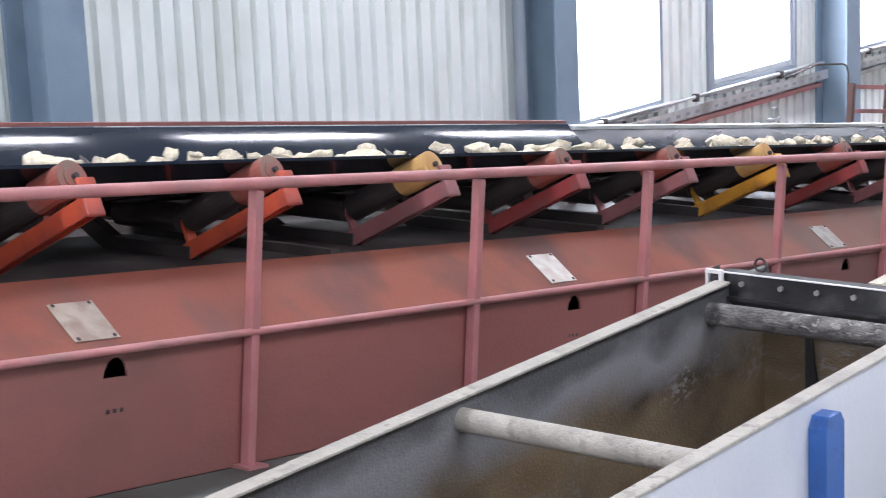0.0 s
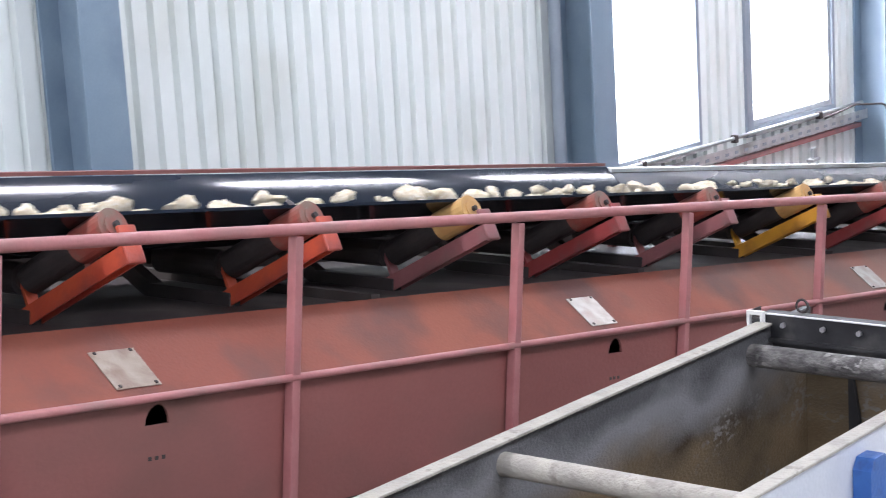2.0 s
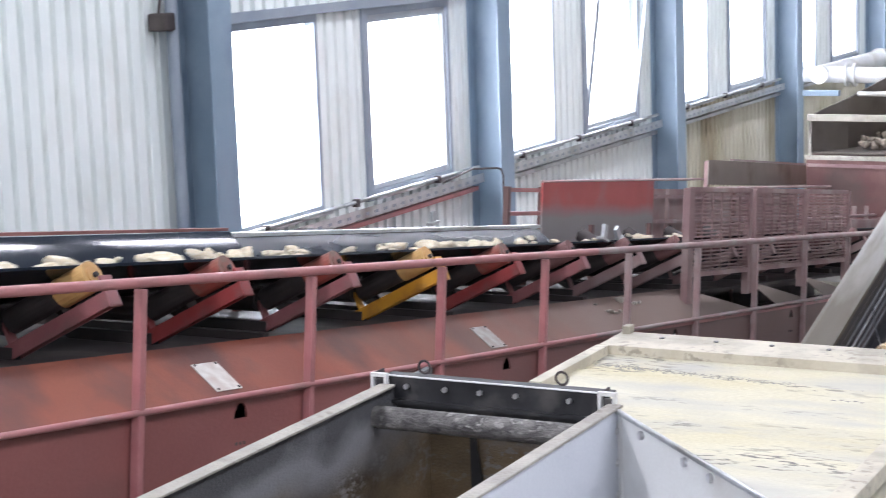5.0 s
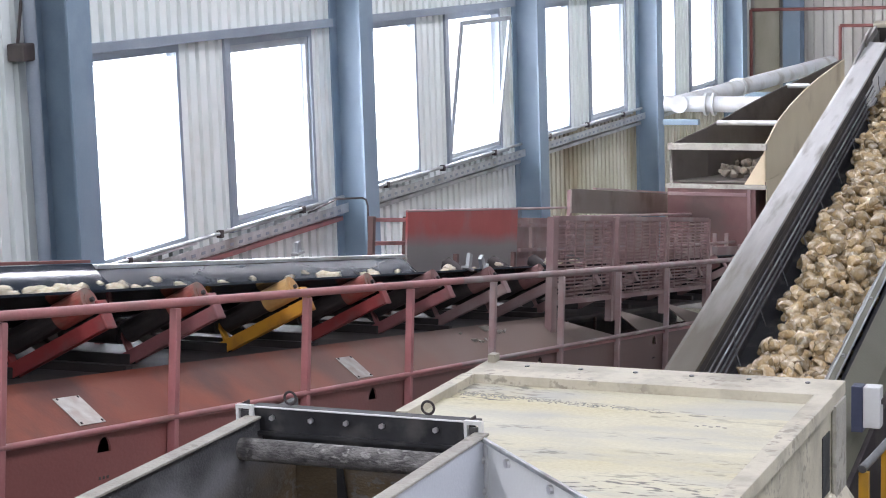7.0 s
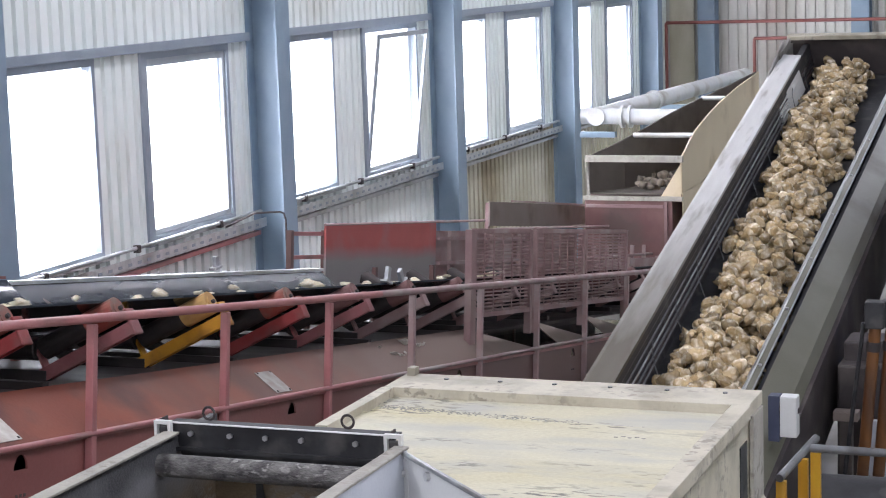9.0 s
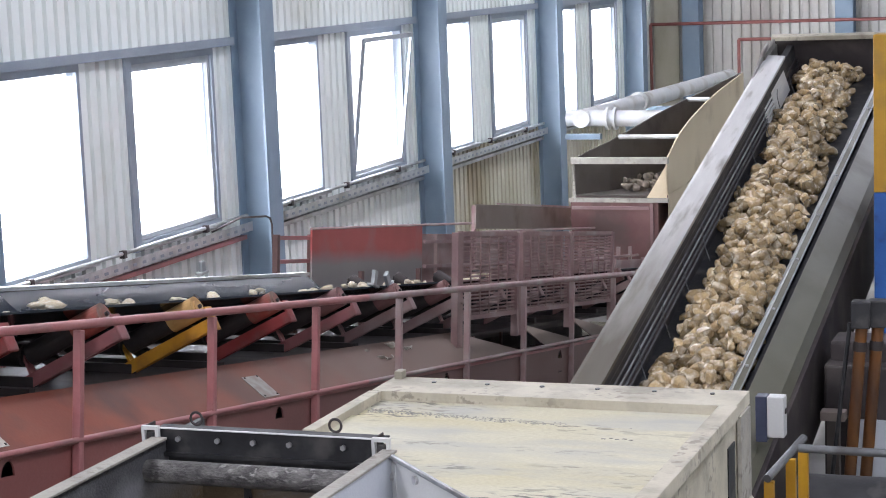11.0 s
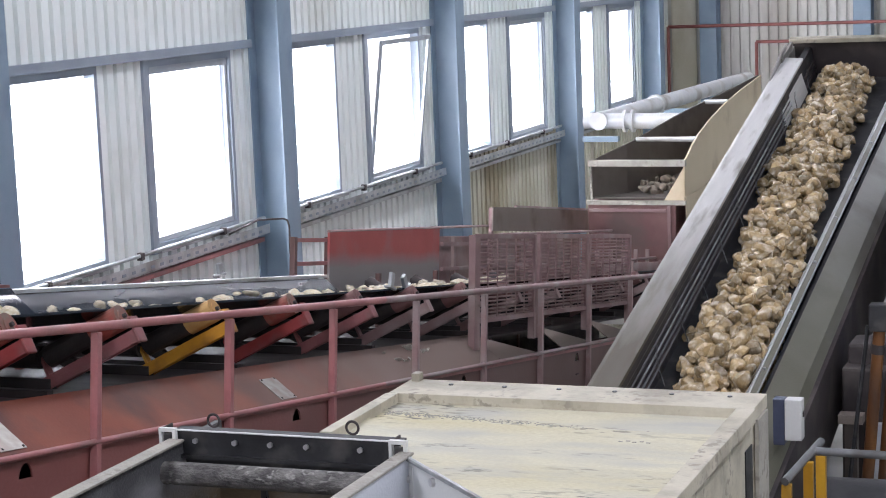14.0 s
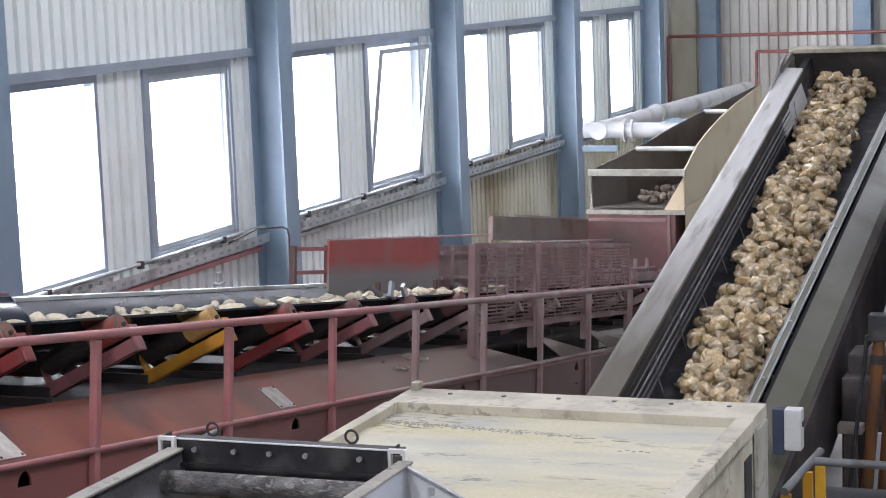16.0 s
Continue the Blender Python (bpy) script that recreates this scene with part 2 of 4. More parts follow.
    "roof": mat("roof_sheet", (0.16, 0.18, 0.21), (0.20, 0.22, 0.25), 0.8, 0.55, dirt=(0.13, 0.14, 0.16), dirt_scale=0.4, bump=0.05),
    "redpipe": mat("dull_red_pipe", (0.20, 0.06, 0.05), (0.25, 0.085, 0.07), 4, 0.5),
    "steel": mat("bare_bolt_steel", (0.5, 0.5, 0.5), (0.62, 0.62, 0.62), 12, 0.35, 0.8),
}

# dust dulls the far belt
M["belt_dusty"].node_tree.nodes["Principled BSDF"].inputs["Specular IOR Level"].default_value = 0.07

glass = bpy.data.materials.new("window_glass")
glass.use_nodes = True
gb = glass.node_tree.nodes["Principled BSDF"]
gb.inputs["Base Color"].default_value = (0.95, 0.98, 1, 1)
gb.inputs["Roughness"].default_value, gb.inputs["IOR"].default_value = 0.02, 1.1
gb.inputs["Transmission Weight"].default_value = 1.0
M["glass"] = glass

glow = bpy.data.materials.new("overcast_sky")
glow.use_nodes = True
gn = glow.node_tree
em = gn.nodes.new("ShaderNodeEmission")
em.inputs[0].default_value, em.inputs[1].default_value = (0.94, 0.98, 1.0, 1), 2.2
gn.links.new(em.outputs[0], gn.nodes["Material Output"].inputs[0])
M["glow"] = glow


# ---- builders ----
def thing(name, m=None, label="", category="", group="", kind=""):
    ob = new(name)
    ob.matrix_world = m or Matrix()
    return tagged(ob, label, category, group, kind)


def mesh_of(bm, name, material, smooth=False):
    me = bpy.data.meshes.new(name)
    bmesh.ops.recalc_face_normals(bm, faces=bm.faces)
    bm.to_mesh(me)
    bm.free()
    me.materials.append(M[material] if isinstance(material, str) else material)
    if smooth:
        for p in me.polygons:
            p.use_smooth = True
        me.set_sharp_from_angle(angle=radians(50))
    return me


def part(name, bm, material, parent, label="", smooth=False):
    ob = new(name, mesh_of(bm, name, material, smooth))
    ob.parent = parent
    if label:
        ob["label"] = label
    return ob


def solo(name, bm, material, label="", category="", group="", kind="", smooth=False):
    return tagged(new(name, mesh_of(bm, name, material, smooth)), label, category, group, kind)


def piece(name, me, parent, m=None):
    ob = new(name, me)
    ob.parent = parent
    if m is not None:
        ob.matrix_local = m
    return ob


def box(bm, x0, x1, y0, y1, z0, z1, bevel=0.0, m=None):
    made = bmesh.ops.create_cube(bm, size=1)["verts"]
    for v in made:
        v.co = Vector(((x0 + x1) / 2 + v.co.x * (x1 - x0), (y0 + y1) / 2 + v.co.y * (y1 - y0), (z0 + z1) / 2 + v.co.z * (z1 - z0)))
    if bevel:
        edges = list({e for v in made for e in v.link_edges})
        r = bmesh.ops.bevel(bm, geom=edges, offset=bevel, segments=2, affect="EDGES", profile=0.6)
        made = list({v for f in r["faces"] for v in f.verts} | {v for v in made if v.is_valid})
    if m is not None:
        bmesh.ops.transform(bm, matrix=m, verts=made)
    return bm


def bx(*a, bevel=0.0):
    return box(bmesh.new(), *a, bevel=bevel)


def rod(bm, a, b, r, sides=12, r2=None):
    a, b = Vector(a), Vector(b)
    turn = (b - a).to_track_quat("Z", "Y").to_matrix().to_4x4()
    bmesh.ops.create_cone(bm, cap_ends=True, segments=sides, radius1=r, radius2=r if r2 is None else r2, depth=(b - a).length,
                          matrix=Matrix.Translation((a + b) / 2) @ turn)
    return bm


def rd(a, b, r, sides=12):
    return rod(bmesh.new(), a, b, r, sides)


def prism(bm, outline, axis, lo, hi):
    """A solid whose outline (pairs) runs along one axis from lo to hi."""
    def at(p, q):
        return {"x": (q, p[0], p[1]), "y": (p[0], q, p[1]), "z": (p[0], p[1], q)}[axis]
    a = [bm.verts.new(at(p, lo)) for p in outline]
    b = [bm.verts.new(at(p, hi)) for p in outline]
    n = len(outline)
    bm.faces.new(a)
    bm.faces.new(b[::-1])
    for i in range(n):
        bm.faces.new((a[i], b[i], b[(i + 1) % n], a[(i + 1) % n]))
    return bm


def ps(outline, axis, lo, hi):
    return prism(bmesh.new(), outline, axis, lo, hi)


def strip(line, t):
    """A thin closed outline along an open line of pairs."""
    up = []
    for i, p in enumerate(line):
        a, b = Vector(line[max(0, i - 1)]), Vector(line[min(len(line) - 1, i + 1)])
        d = (b - a).normalized()
        up.append((p[0] - d.y * t, p[1] + d.x * t))
    return list(line) + up[::-1]


def ring(bm, at, r, tube, axis="x"):
    n, k = 16, 6
    vs = []
    for i in range(n):
        a = 2 * math.pi * i / n
        for j in range(k):
            b = 2 * math.pi * j / k
            d, h = r + tube * math.cos(b), tube * math.sin(b)
            p = {"x": (h, d * math.cos(a), d * math.sin(a)), "y": (d * math.cos(a), h, d * math.sin(a))}[axis]
            vs.append(bm.verts.new(Vector(at) + Vector(p)))
    for i in range(n):
        for j in range(k):
            bm.faces.new((vs[i * k + j], vs[((i + 1) % n) * k + j], vs[((i + 1) % n) * k + (j + 1) % k], vs[i * k + (j + 1) % k]))
    return bm


# ---- the hall ----
def corrugated(u0, u1, z0, z1, pitch=0.207, depth=0.055, base=0.0, t=0.004):
    """Trapezoidal sheet seen from the room: pairs (u, offset) of its profile, run along z."""
    line, u = [], u0
    while u < u1 - 1e-6:
        for du, d in ((0.0, depth), (0.155, depth), (0.172, 0.0), (0.232, 0.0), (0.25, depth)):
            q = u + du * pitch / 0.25
            if q <= u1 and (not line or q > line[-1][0] + 1e-6):
                line.append((q, d))
        u += pitch
    if line[-1][0] < u1:
        line.append((u1, line[-1][1]))
    return line


def sheet_wall(name, u0, u1, z0, z1, plane, axis, sign, material, label, parent=None):
    """A stretch of corrugated wall with a flat back. axis 'y': the wall runs along y at x = plane; axis 'x': along x at y = plane."""
    line = corrugated(u0, u1, z0, z1)
    out = [(u, plane + sign * (d - 0.04)) for u, d in line] + [(u1, plane - sign * 0.12), (u0, plane - sign * 0.12)]
    bm = bmesh.new()
    prism(bm, [(b, a) for a, b in out] if axis == "y" else out, "z", z0, z1)
    if parent is not None:
        return part(name, bm, material, parent)
    return solo(name, bm, material, label, "wall", kind="structure")


solo("floor", bx(WALL_X - 0.3, WALL_E + 0.3, BACK_Y - 0.3, FAR_Y + 0.3, FLOOR_Z - 0.2, FLOOR_Z), "concrete", "stained grey concrete floor of the hall", "floor", kind="structure")

# long wall with the windows
wall = thing("wall_west", label="white corrugated metal wall between blue columns", category="wall", kind="structure")
sheet_wall("wall_panel", BACK_Y, 14.7, FLOOR_Z, ROOF_Z, WALL_X, "y", 1, "sheet", "", wall)
BAYS = [8.5 + 6.03 * k for k in range(1, 6)]
for k, y0 in enumerate(BAYS):
    if k == 4:
        sheet_wall("wall_panel", y0 + 0.17, FAR_Y, FLOOR_Z, ROOF_Z, WALL_X, "y", 1, "sheet", "", wall)
        break
    low = "sheet" if k < 2 else "sheet_old"
    a, b = y0 + 0.17, y0 + 6.2
    sheet_wall("wall_panel", a, b, FLOOR_Z, SILL - 0.06, WALL_X, "y", 1, low, "", wall)
    sheet_wall("wall_panel", a, b, HEAD + 0.1, ROOF_Z, WALL_X, "y", 1, "sheet", "", wall)
    sheet_wall("wall_panel", a, y0 + 0.60, SILL - 0.06, HEAD + 0.1, WALL_X, "y", 1, "sheet", "", wall)
    sheet_wall("wall_panel", y0 + 2.56, y0 + 3.46, SILL - 0.06, HEAD + 0.1, WALL_X, "y", 1, "sheet", "", wall)
    sheet_wall("wall_panel", y0 + 5.52, b, SILL - 0.06, HEAD + 0.1, WALL_X, "y", 1, "sheet", "", wall)

solo("wall_east", bx(WALL_E, WALL_E + 0.2, BACK_Y, FAR_Y, FLOOR_Z, ROOF_Z), "sheet", "plain pale sheet wall", "wall", kind="structure")
# Opening left for the added south fill lamp.
south = bmesh.new()
for a, b, c, d in ((WALL_X - 0.12, -9.6, FLOOR_Z, ROOF_Z), (1.6, WALL_E, FLOOR_Z, ROOF_Z), (-9.6, 1.6, FLOOR_Z, 1.25), (-9.6, 1.6, 3.15, ROOF_Z)):
    box(south, a, b, BACK_Y - 0.2, BACK_Y, c, d)
solo("wall_south", south, "sheet", "plain pale sheet wall", "wall", kind="structure")
sheet_wall("wall_north", WALL_X, WALL_E, FLOOR_Z, ROOF_Z, FAR_Y, "x", -1, "sheet_far", "greyed corrugated end wall")

# unseen roof with light strips, kept dark to weaken reflections on the belt
roof = bmesh.new()
y_lo, y_hi = BACK_Y - 0.2, FAR_Y + 0.2
x_lo = WALL_X - 0.2
for x0, x1, length, starts, *_ in ROOF_ROWS:
    box(roof, x_lo, x0, y_lo, y_hi, ROOF_Z, ROOF_Z + 0.15)
    y = y_lo
    for y0 in starts + [y_hi]:
        if y0 > y + 0.01:
            box(roof, x0, x1, y, y0, ROOF_Z, ROOF_Z + 0.15)
        y = y0 + length
    x_lo = x1
box(roof, x_lo, WALL_E + 0.2, y_lo, y_hi, ROOF_Z, ROOF_Z + 0.15)
solo("ceiling", roof, "roof", "unseen dark grey metal roof with long light strips", "ceiling", kind="structure")

solo("backdrop", bx(-26, -25.9, -30, 260, -60, 40), "glow", "blank white overcast sky", "sky", kind="structure")


# columns: wide-flange sections standing off the wall
def column(m, group):
    c = thing("steel_column", m, "blue-grey painted steel column against the sheet wall", "column", group)
    h0, h1 = FLOOR_Z, ROOF_Z
    part("flange", bx(0.39, 0.42, 0.0, 0.37, h0, h1, bevel=0.004), "blue", c)
    part("flange", bx(0.0, 0.03, 0.0, 0.37, h0, h1, bevel=0.004), "blue", c)
    part("web", bx(0.03, 0.39, 0.17, 0.20, h0, h1), "blue", c)
    return c


first = column(pose(WALL_X + 0.004, 8.5 + 6.03 * -2, 0), "columns along the window wall")
for k in range(-1, 6):
    copy_thing(first, pose(WALL_X + 0.004, 8.5 + 6.03 * k, 0))


def window(name, y0, y1, tilt=0.0, fixed=False):
    """A metal framed window: outer frame, pane; tilt: degrees by which its sash leans in at the top."""
    w = thing(name, pose(WALL_X, 0, 0), "large white-bright window in a grey-blue metal frame" if not tilt else "window with its sash tilted open in a grey metal frame", "window", kind="structure")
    x0, x1 = -0.10, 0.02
    part("window_frame", bx(x0, x1, y0 - 0.06, y1 + 0.06, SILL - 0.06, SILL), "frame", w)
    part("window_frame", bx(x0, x1, y0 - 0.06, y1 + 0.06, HEAD, HEAD + 0.08), "frame", w)
    part("window_frame", bx(x0, x1, y0 - 0.06, y0, SILL, HEAD), "frame", w)
    part("window_frame", bx(x0, x1, y1, y1 + 0.06, SILL, HEAD), "frame", w)
    part("window_sill", bx(0.02, 0.10, y0 - 0.1, y1 + 0.1, SILL - 0.09, SILL - 0.05), "galv", w)
    if fixed:
        pane = part("pane", bx(-0.034, -0.026, y0, y1, SILL, HEAD), "glass", w)
        pane.visible_shadow = False
        return w
    sash = bmesh.new()
    gap = 0.012 if tilt else 0.003
    s0, s1, a, b = y0 + gap, y1 - gap, SILL + gap, HEAD - gap
    top = 0.06 if tilt else 0.08
    for q in ((s0, s1, a, a + 0.055), (s0, s1, b - top, b), (s0, s0 + 0.05, a + 0.055, b - top), (s1 - 0.05, s1, a + 0.055, b - top)):
        box(sash, -0.02, 0.02, q[0], q[1], q[2] - a, q[3] - a)
    s = part("sash", sash, "sash", w)
    pane = part("pane", bx(-0.004, 0.004, s0 + 0.05, s1 - 0.05, 0.055, b - a - top), "glass", s)
    pane.visible_shadow = False
    s.matrix_local = pose(-0.03, 0, a, 0, tilt, 0)
    return w


n = 1
for k, y0 in enumerate(BAYS[:4]):
    window(f"window_{n}", y0 + 0.66, y0 + 2.50, fixed=True)
    window(f"window_{n + 1}", y0 + 3.64, y0 + 5.50, 7.3 if k == 1 else 0.0)
    n += 2
    post = solo("mullion", bx(WALL_X - 0.06, WALL_X + 0.05, y0 + 3.46, y0 + 3.575, SILL - 0.1, HEAD + 0.14, bevel=0.004), "frame", "slim grey-blue steel post beside the window", "mullion", "window mullions", "structure")
    a, b = y0 + 0.40, y0 + 6.0
    solo("trim", bx(WALL_X + 0.004, WALL_X + 0.09, a, b, HEAD + 0.083, HEAD + 0.18, bevel=0.004), "frame", "grey-blue steel beam over the windows", "beam", "window beams", "structure")
    pipe = thing("service_pipe", label="thin grey conduit under the window sill", category="pipe", group="conduits")
    part("tube", rd((WALL_X + 0.13, a, SILL - 0.035), (WALL_X + 0.13, b, SILL - 0.035), 0.022), "galv", pipe)
    for y in (a + 0.8, a + 2.6, a + 4.5):
        part("clamp", bx(WALL_X + 0.10, WALL_X + 0.16, y, y + 0.06, SILL - 0.085, SILL - 0.005), "dark", pipe)
    tray = thing("cable_tray", label="perforated galvanised cable tray along the wall", category="cable tray", group="cable trays")
    part("tray", ps(strip([(WALL_X + 0.05, -3.085), (WALL_X + 0.20, -3.085), (WALL_X + 0.20, -2.975)], 0.004), "y", a, b), "galv", tray)
    part("lower_rail", bx(WALL_X + 0.05, WALL_X + 0.12, a, b, -3.19, -3.14), "galv" if k else "rail", tray)
    slot = mesh_of(bx(-0.002, 0.002, 0, 0.075, 0, 0.032), "slot", "frame")
    y = a + 0.1
    while y < b - 0.15:
        piece("slot", slot, tray, pose(WALL_X + 0.2045, y, -3.055))
        y += 0.2

solo("drain_pipe", rd((WALL_X + 0.14, 14.36, FLOOR_Z), (WALL_X + 0.14, 14.36, ROOF_Z), 0.06), "frame", "blue-grey downpipe beside a column", "pipe", smooth=True)
fx = thing("wall_sensor", pose(WALL_X + 0.1, 14.22, -0.80), "small dark sensor fixed beside the downpipe", "sensor")
part("case", bx(-0.06, 0.12, -0.09, 0.09, -0.07, 0.09, bevel=0.02), "dark", fx)
part("arm", rd((0, 0, 0.09), (0, 0.1, 0.5), 0.015, 8), "dark", fx)
bend = bmesh.new()
BEND = ((0.14, 19.58, -2.97), (0.48, 19.65, -2.81), (0.48, 20.33, -2.885), (0.48, 20.43, -2.92), (0.48, 20.475, -3.0), (0.48, 20.46, -4.2))
for a, b in zip(BEND, BEND[1:]):
    rod(bend, (WALL_X + a[0], a[1], a[2]), (WALL_X + b[0], b[1], b[2]), 0.012, 8)
solo("conduit", bend, "dark", "thin bent grey conduit round a column", "conduit")

# end wall: flat board, columns and red pipes
solo("wall_board", bx(-10.14, -9.60, FAR_Y - 0.12, FAR_Y - 0.065, -3.4, ROOF_Z - 0.3), "sheet_old", "flat beige board on the end wall", "board", kind="structure")
for x in (-9.45, -6.2):
    c = copy_thing(first, pose(x, FAR_Y - 0.03, 0, 0, 0, -90))
    c["group"] = "columns at the end wall"
for z, x1, x0 in ((-1.5, -6.3, -10.1), (-1.86, -6.3, -8.2)):
    rp = thing("red_pipe", label="dull red pipe running along the end wall", category="pipe", group="red wall pipes")
    part("run", rd((x0, FAR_Y - 0.6, z), (x1 + 2, FAR_Y - 0.6, z), 0.035), "redpipe", rp, smooth=True)
    part("drop", rd((x0, FAR_Y - 0.6, z), (x0, FAR_Y - 0.6, z - 1.6), 0.035), "redpipe", rp, smooth=True)


# ---- the sloping belt conveyor ----
SLOPE = 8.25
CONV = pose(-5.2, 0, -0.56, -SLOPE)
V0, V1 = -3.0, 25.0

casing = thing("conveyor_casing", CONV, "dusty red-painted steel casing of a belt conveyor", "conveyor")
hole_v = 4.87


def skirt_panel(a, b, h):
    """A side plate from a to b with a half-round hole at h."""
    bm = bmesh.new()
    top, bot, r, base = -0.60, -1.15, 0.062, -0.712
    arc = [(h + r * math.cos(math.pi * i / 10), base + 1.25 * r * math.sin(math.pi * i / 10)) for i in range(11)]
    for x in (-0.03, -0.042):
        def V(p, q=x):
            return bm.verts.new((q, p[0], p[1]))
        bm.faces.new([V(p) for p in ((a, bot), (h - r, bot), (h - r, base), (h - r, top), (a, top))])
        bm.faces.new([V(p) for p in ((h + r, bot), (b, bot), (b, top), (h + r, top), (h + r, base))])
        bm.faces.new([V(p) for p in ((h - r, bot), (h + r, bot), (h + r, base), (h - r, base))])
        for i in range(10):
            p, q = arc[i], arc[i + 1]
            bm.faces.new([V(z) for z in (p, (p[0], top), (q[0], top), q)])
    for i in range(10):
        bm.faces.new([bm.verts.new((x, *p)) for x, p in ((-0.03, arc[i]), (-0.03, arc[i + 1]), (-0.042, arc[i + 1]), (-0.042, arc[i]))])
    bmesh.ops.remove_doubles(bm, verts=bm.verts, dist=1e-5)
    return bm


APRON_END = 15.2
h = hole_v - 2 * 3.13
while h < V1:
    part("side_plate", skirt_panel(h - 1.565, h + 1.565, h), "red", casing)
    for dy in (-0.035, 0.0, 0.035):
        part("hole_scar", bx(-0.030, -0.027, h + dy - 0.008, h + dy + 0.008, -0.845, -0.83), "dark", casing)
    h += 3.13
    if h - 4.695 > APRON_END:
        continue
    h -= 3.13
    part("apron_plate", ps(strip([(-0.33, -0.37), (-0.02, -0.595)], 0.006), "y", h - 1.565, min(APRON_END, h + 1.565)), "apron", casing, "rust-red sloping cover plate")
    if h > 12:
        h += 3.13
        continue
    sign = part("label_plate", bx(-0.102, 0.102, -0.113, 0.113, 0.008, 0.011), "plate" if h > 5 else "plate_tan", casing, "worn pale metal label plate" if h > 5 else "tarnished tan label plate")
    sign.matrix_local = pose(-0.136, h - 0.075, -0.511, 0, 36, 0)
    for dx, dy in ((-0.09, -0.09), (-0.09, 0.09), (0.09, -0.09), (0.09, 0.09)):
        piece("rivet", mesh_of(bx(-0.006, 0.006, -0.006, 0.006, 0.013, 0.017), "rivet", "dark"), sign, pose(dx, dy, 0))
    h += 3.13
for y in (APRON_END + 0.004, 16.98, 18.6, 20.2):
    bm = bmesh.new()
    low, high = [], []
    for x, v, lz in ((-0.33, y, -0.37), (-0.02, y, -0.595), (-0.02, y + 1.15, -0.595)):
        low.append(bm.verts.new((x, v, lz - 0.004)))
        high.append(bm.verts.new((x + 0.004, v, lz + 0.004)))
    bm.faces.new(low)
    bm.faces.new(high)
    for i in range(3):
        bm.faces.new((low[i], low[(i + 1) % 3], high[(i + 1) % 3], high[i]))
    part("gusset_plate", bm, "apron", casing, "dusty triangular piece of the apron")
part("edge_angle", bx(-0.032, -0.004, V0, V1, -0.615, -0.588, bevel=0.006), "rail", casing)
# Deck is coloured dark to imitate the shade under the belt.
part("inner_deck", bx(-2.0, -0.335, V0, V1, -0.43, -0.405), "dark", casing, "dusty deck painted dark for the shade under the belt")
# Near stretch rises higher, a dark sheet in place of shade.
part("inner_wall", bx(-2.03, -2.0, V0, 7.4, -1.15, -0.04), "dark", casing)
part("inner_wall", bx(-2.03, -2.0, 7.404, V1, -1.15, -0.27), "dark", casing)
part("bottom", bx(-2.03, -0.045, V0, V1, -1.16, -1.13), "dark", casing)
for k in range(0, 9):
    part("deck_rib", bx(-1.98, -0.42, 4.3 + 2.25 * k, 4.36 + 2.25 * k, -0.405, -0.36), "dark", casing)

walkway = thing("walkway", CONV, "grey-green steel walkway beside the conveyor", "walkway")
part("deck", bx(-0.025, 1.0, V0, V1, -1.19, -1.152), "deck", walkway)
part("kerb", bx(1.0, 1.012, V0, V1, -1.19, -1.05), "deck", walkway)

# handrail
rail = thing("handrail", CONV @ pose(0, 5.5, 0, 0.17) @ pose(0, -5.5, 0), "faded red tubular handrail with flat posts", "handrail")
for a, b, m in ((V0, 12.5, "rail"), (12.5, V1, "rail_dusty")):
    part("top_rail", rd((0, a, 0), (0, b, 0), 0.025, 16), m, rail, smooth=True)
    part("mid_rail", rd((0.012, a, -0.597), (0.012, b, -0.597), 0.016, 12), m, rail, smooth=True)
post_far = mesh_of(bx(-0.023, 0.023, -0.023, 0.023, -1.15, -0.028, bevel=0.006), "post", "rail_dusty")
post_me = mesh_of(bx(-0.023, 0.023, -0.023, 0.023, -1.15, -0.028, bevel=0.006), "post", "rail")
foot_me = mesh_of(bx(-0.06, 0.06, -0.06, 0.06, -1.152, -1.14), "foot_plate", "rail")
for k in range(-4, 12):
    v = 5.58 + 1.511 * k
    piece("post", post_me if v < 12.4 else post_far, rail, pose(0, v, 0))
    piece("foot_plate", foot_me, rail, pose(0, v, 0))

# belt
belt = thing("conveyor_belt", CONV, "black rubber troughed conveyor belt, dusty and shiny", "belt")
PROFILE = [(-0.39, 0.065), (-0.42, 0.054), (-0.60, -0.04), (-0.72, -0.10), (-0.80, -0.13), (-0.92, -0.142), (-1.10, -0.142), (-1.20, -0.137), (-1.29, -0.113), (-1.38, -0.072), (-1.46, -0.025), (-1.53, 0.025), (-1.58, 0.066), (-1.615, 0.098), (-1.64, 0.126)]
part("carrying_strand", ps(strip(PROFILE, 0.014), "y", V0, 10.3), "belt", belt, smooth=True)
LOW = PROFILE[:11] + [(-1.53, 0.025), (-1.575, 0.062), (-1.60, 0.087)]
part("carrying_strand", ps(strip(LOW, 0.014), "y", 10.3, 15.05), "belt_dusty", belt, smooth=True)
TAIL = PROFILE[:9] + [(-1.38, -0.10), (-1.47, -0.085), (-1.56, -0.07), (-1.64, -0.055)]
part("tail_strand", ps(strip(TAIL, 0.014), "y", 15.055, 24.0), "belt_dusty", belt, smooth=True)
part("return_strand", bx(-1.62, -0.80, V0, 24.0, -0.715, -0.70), "belt", belt)

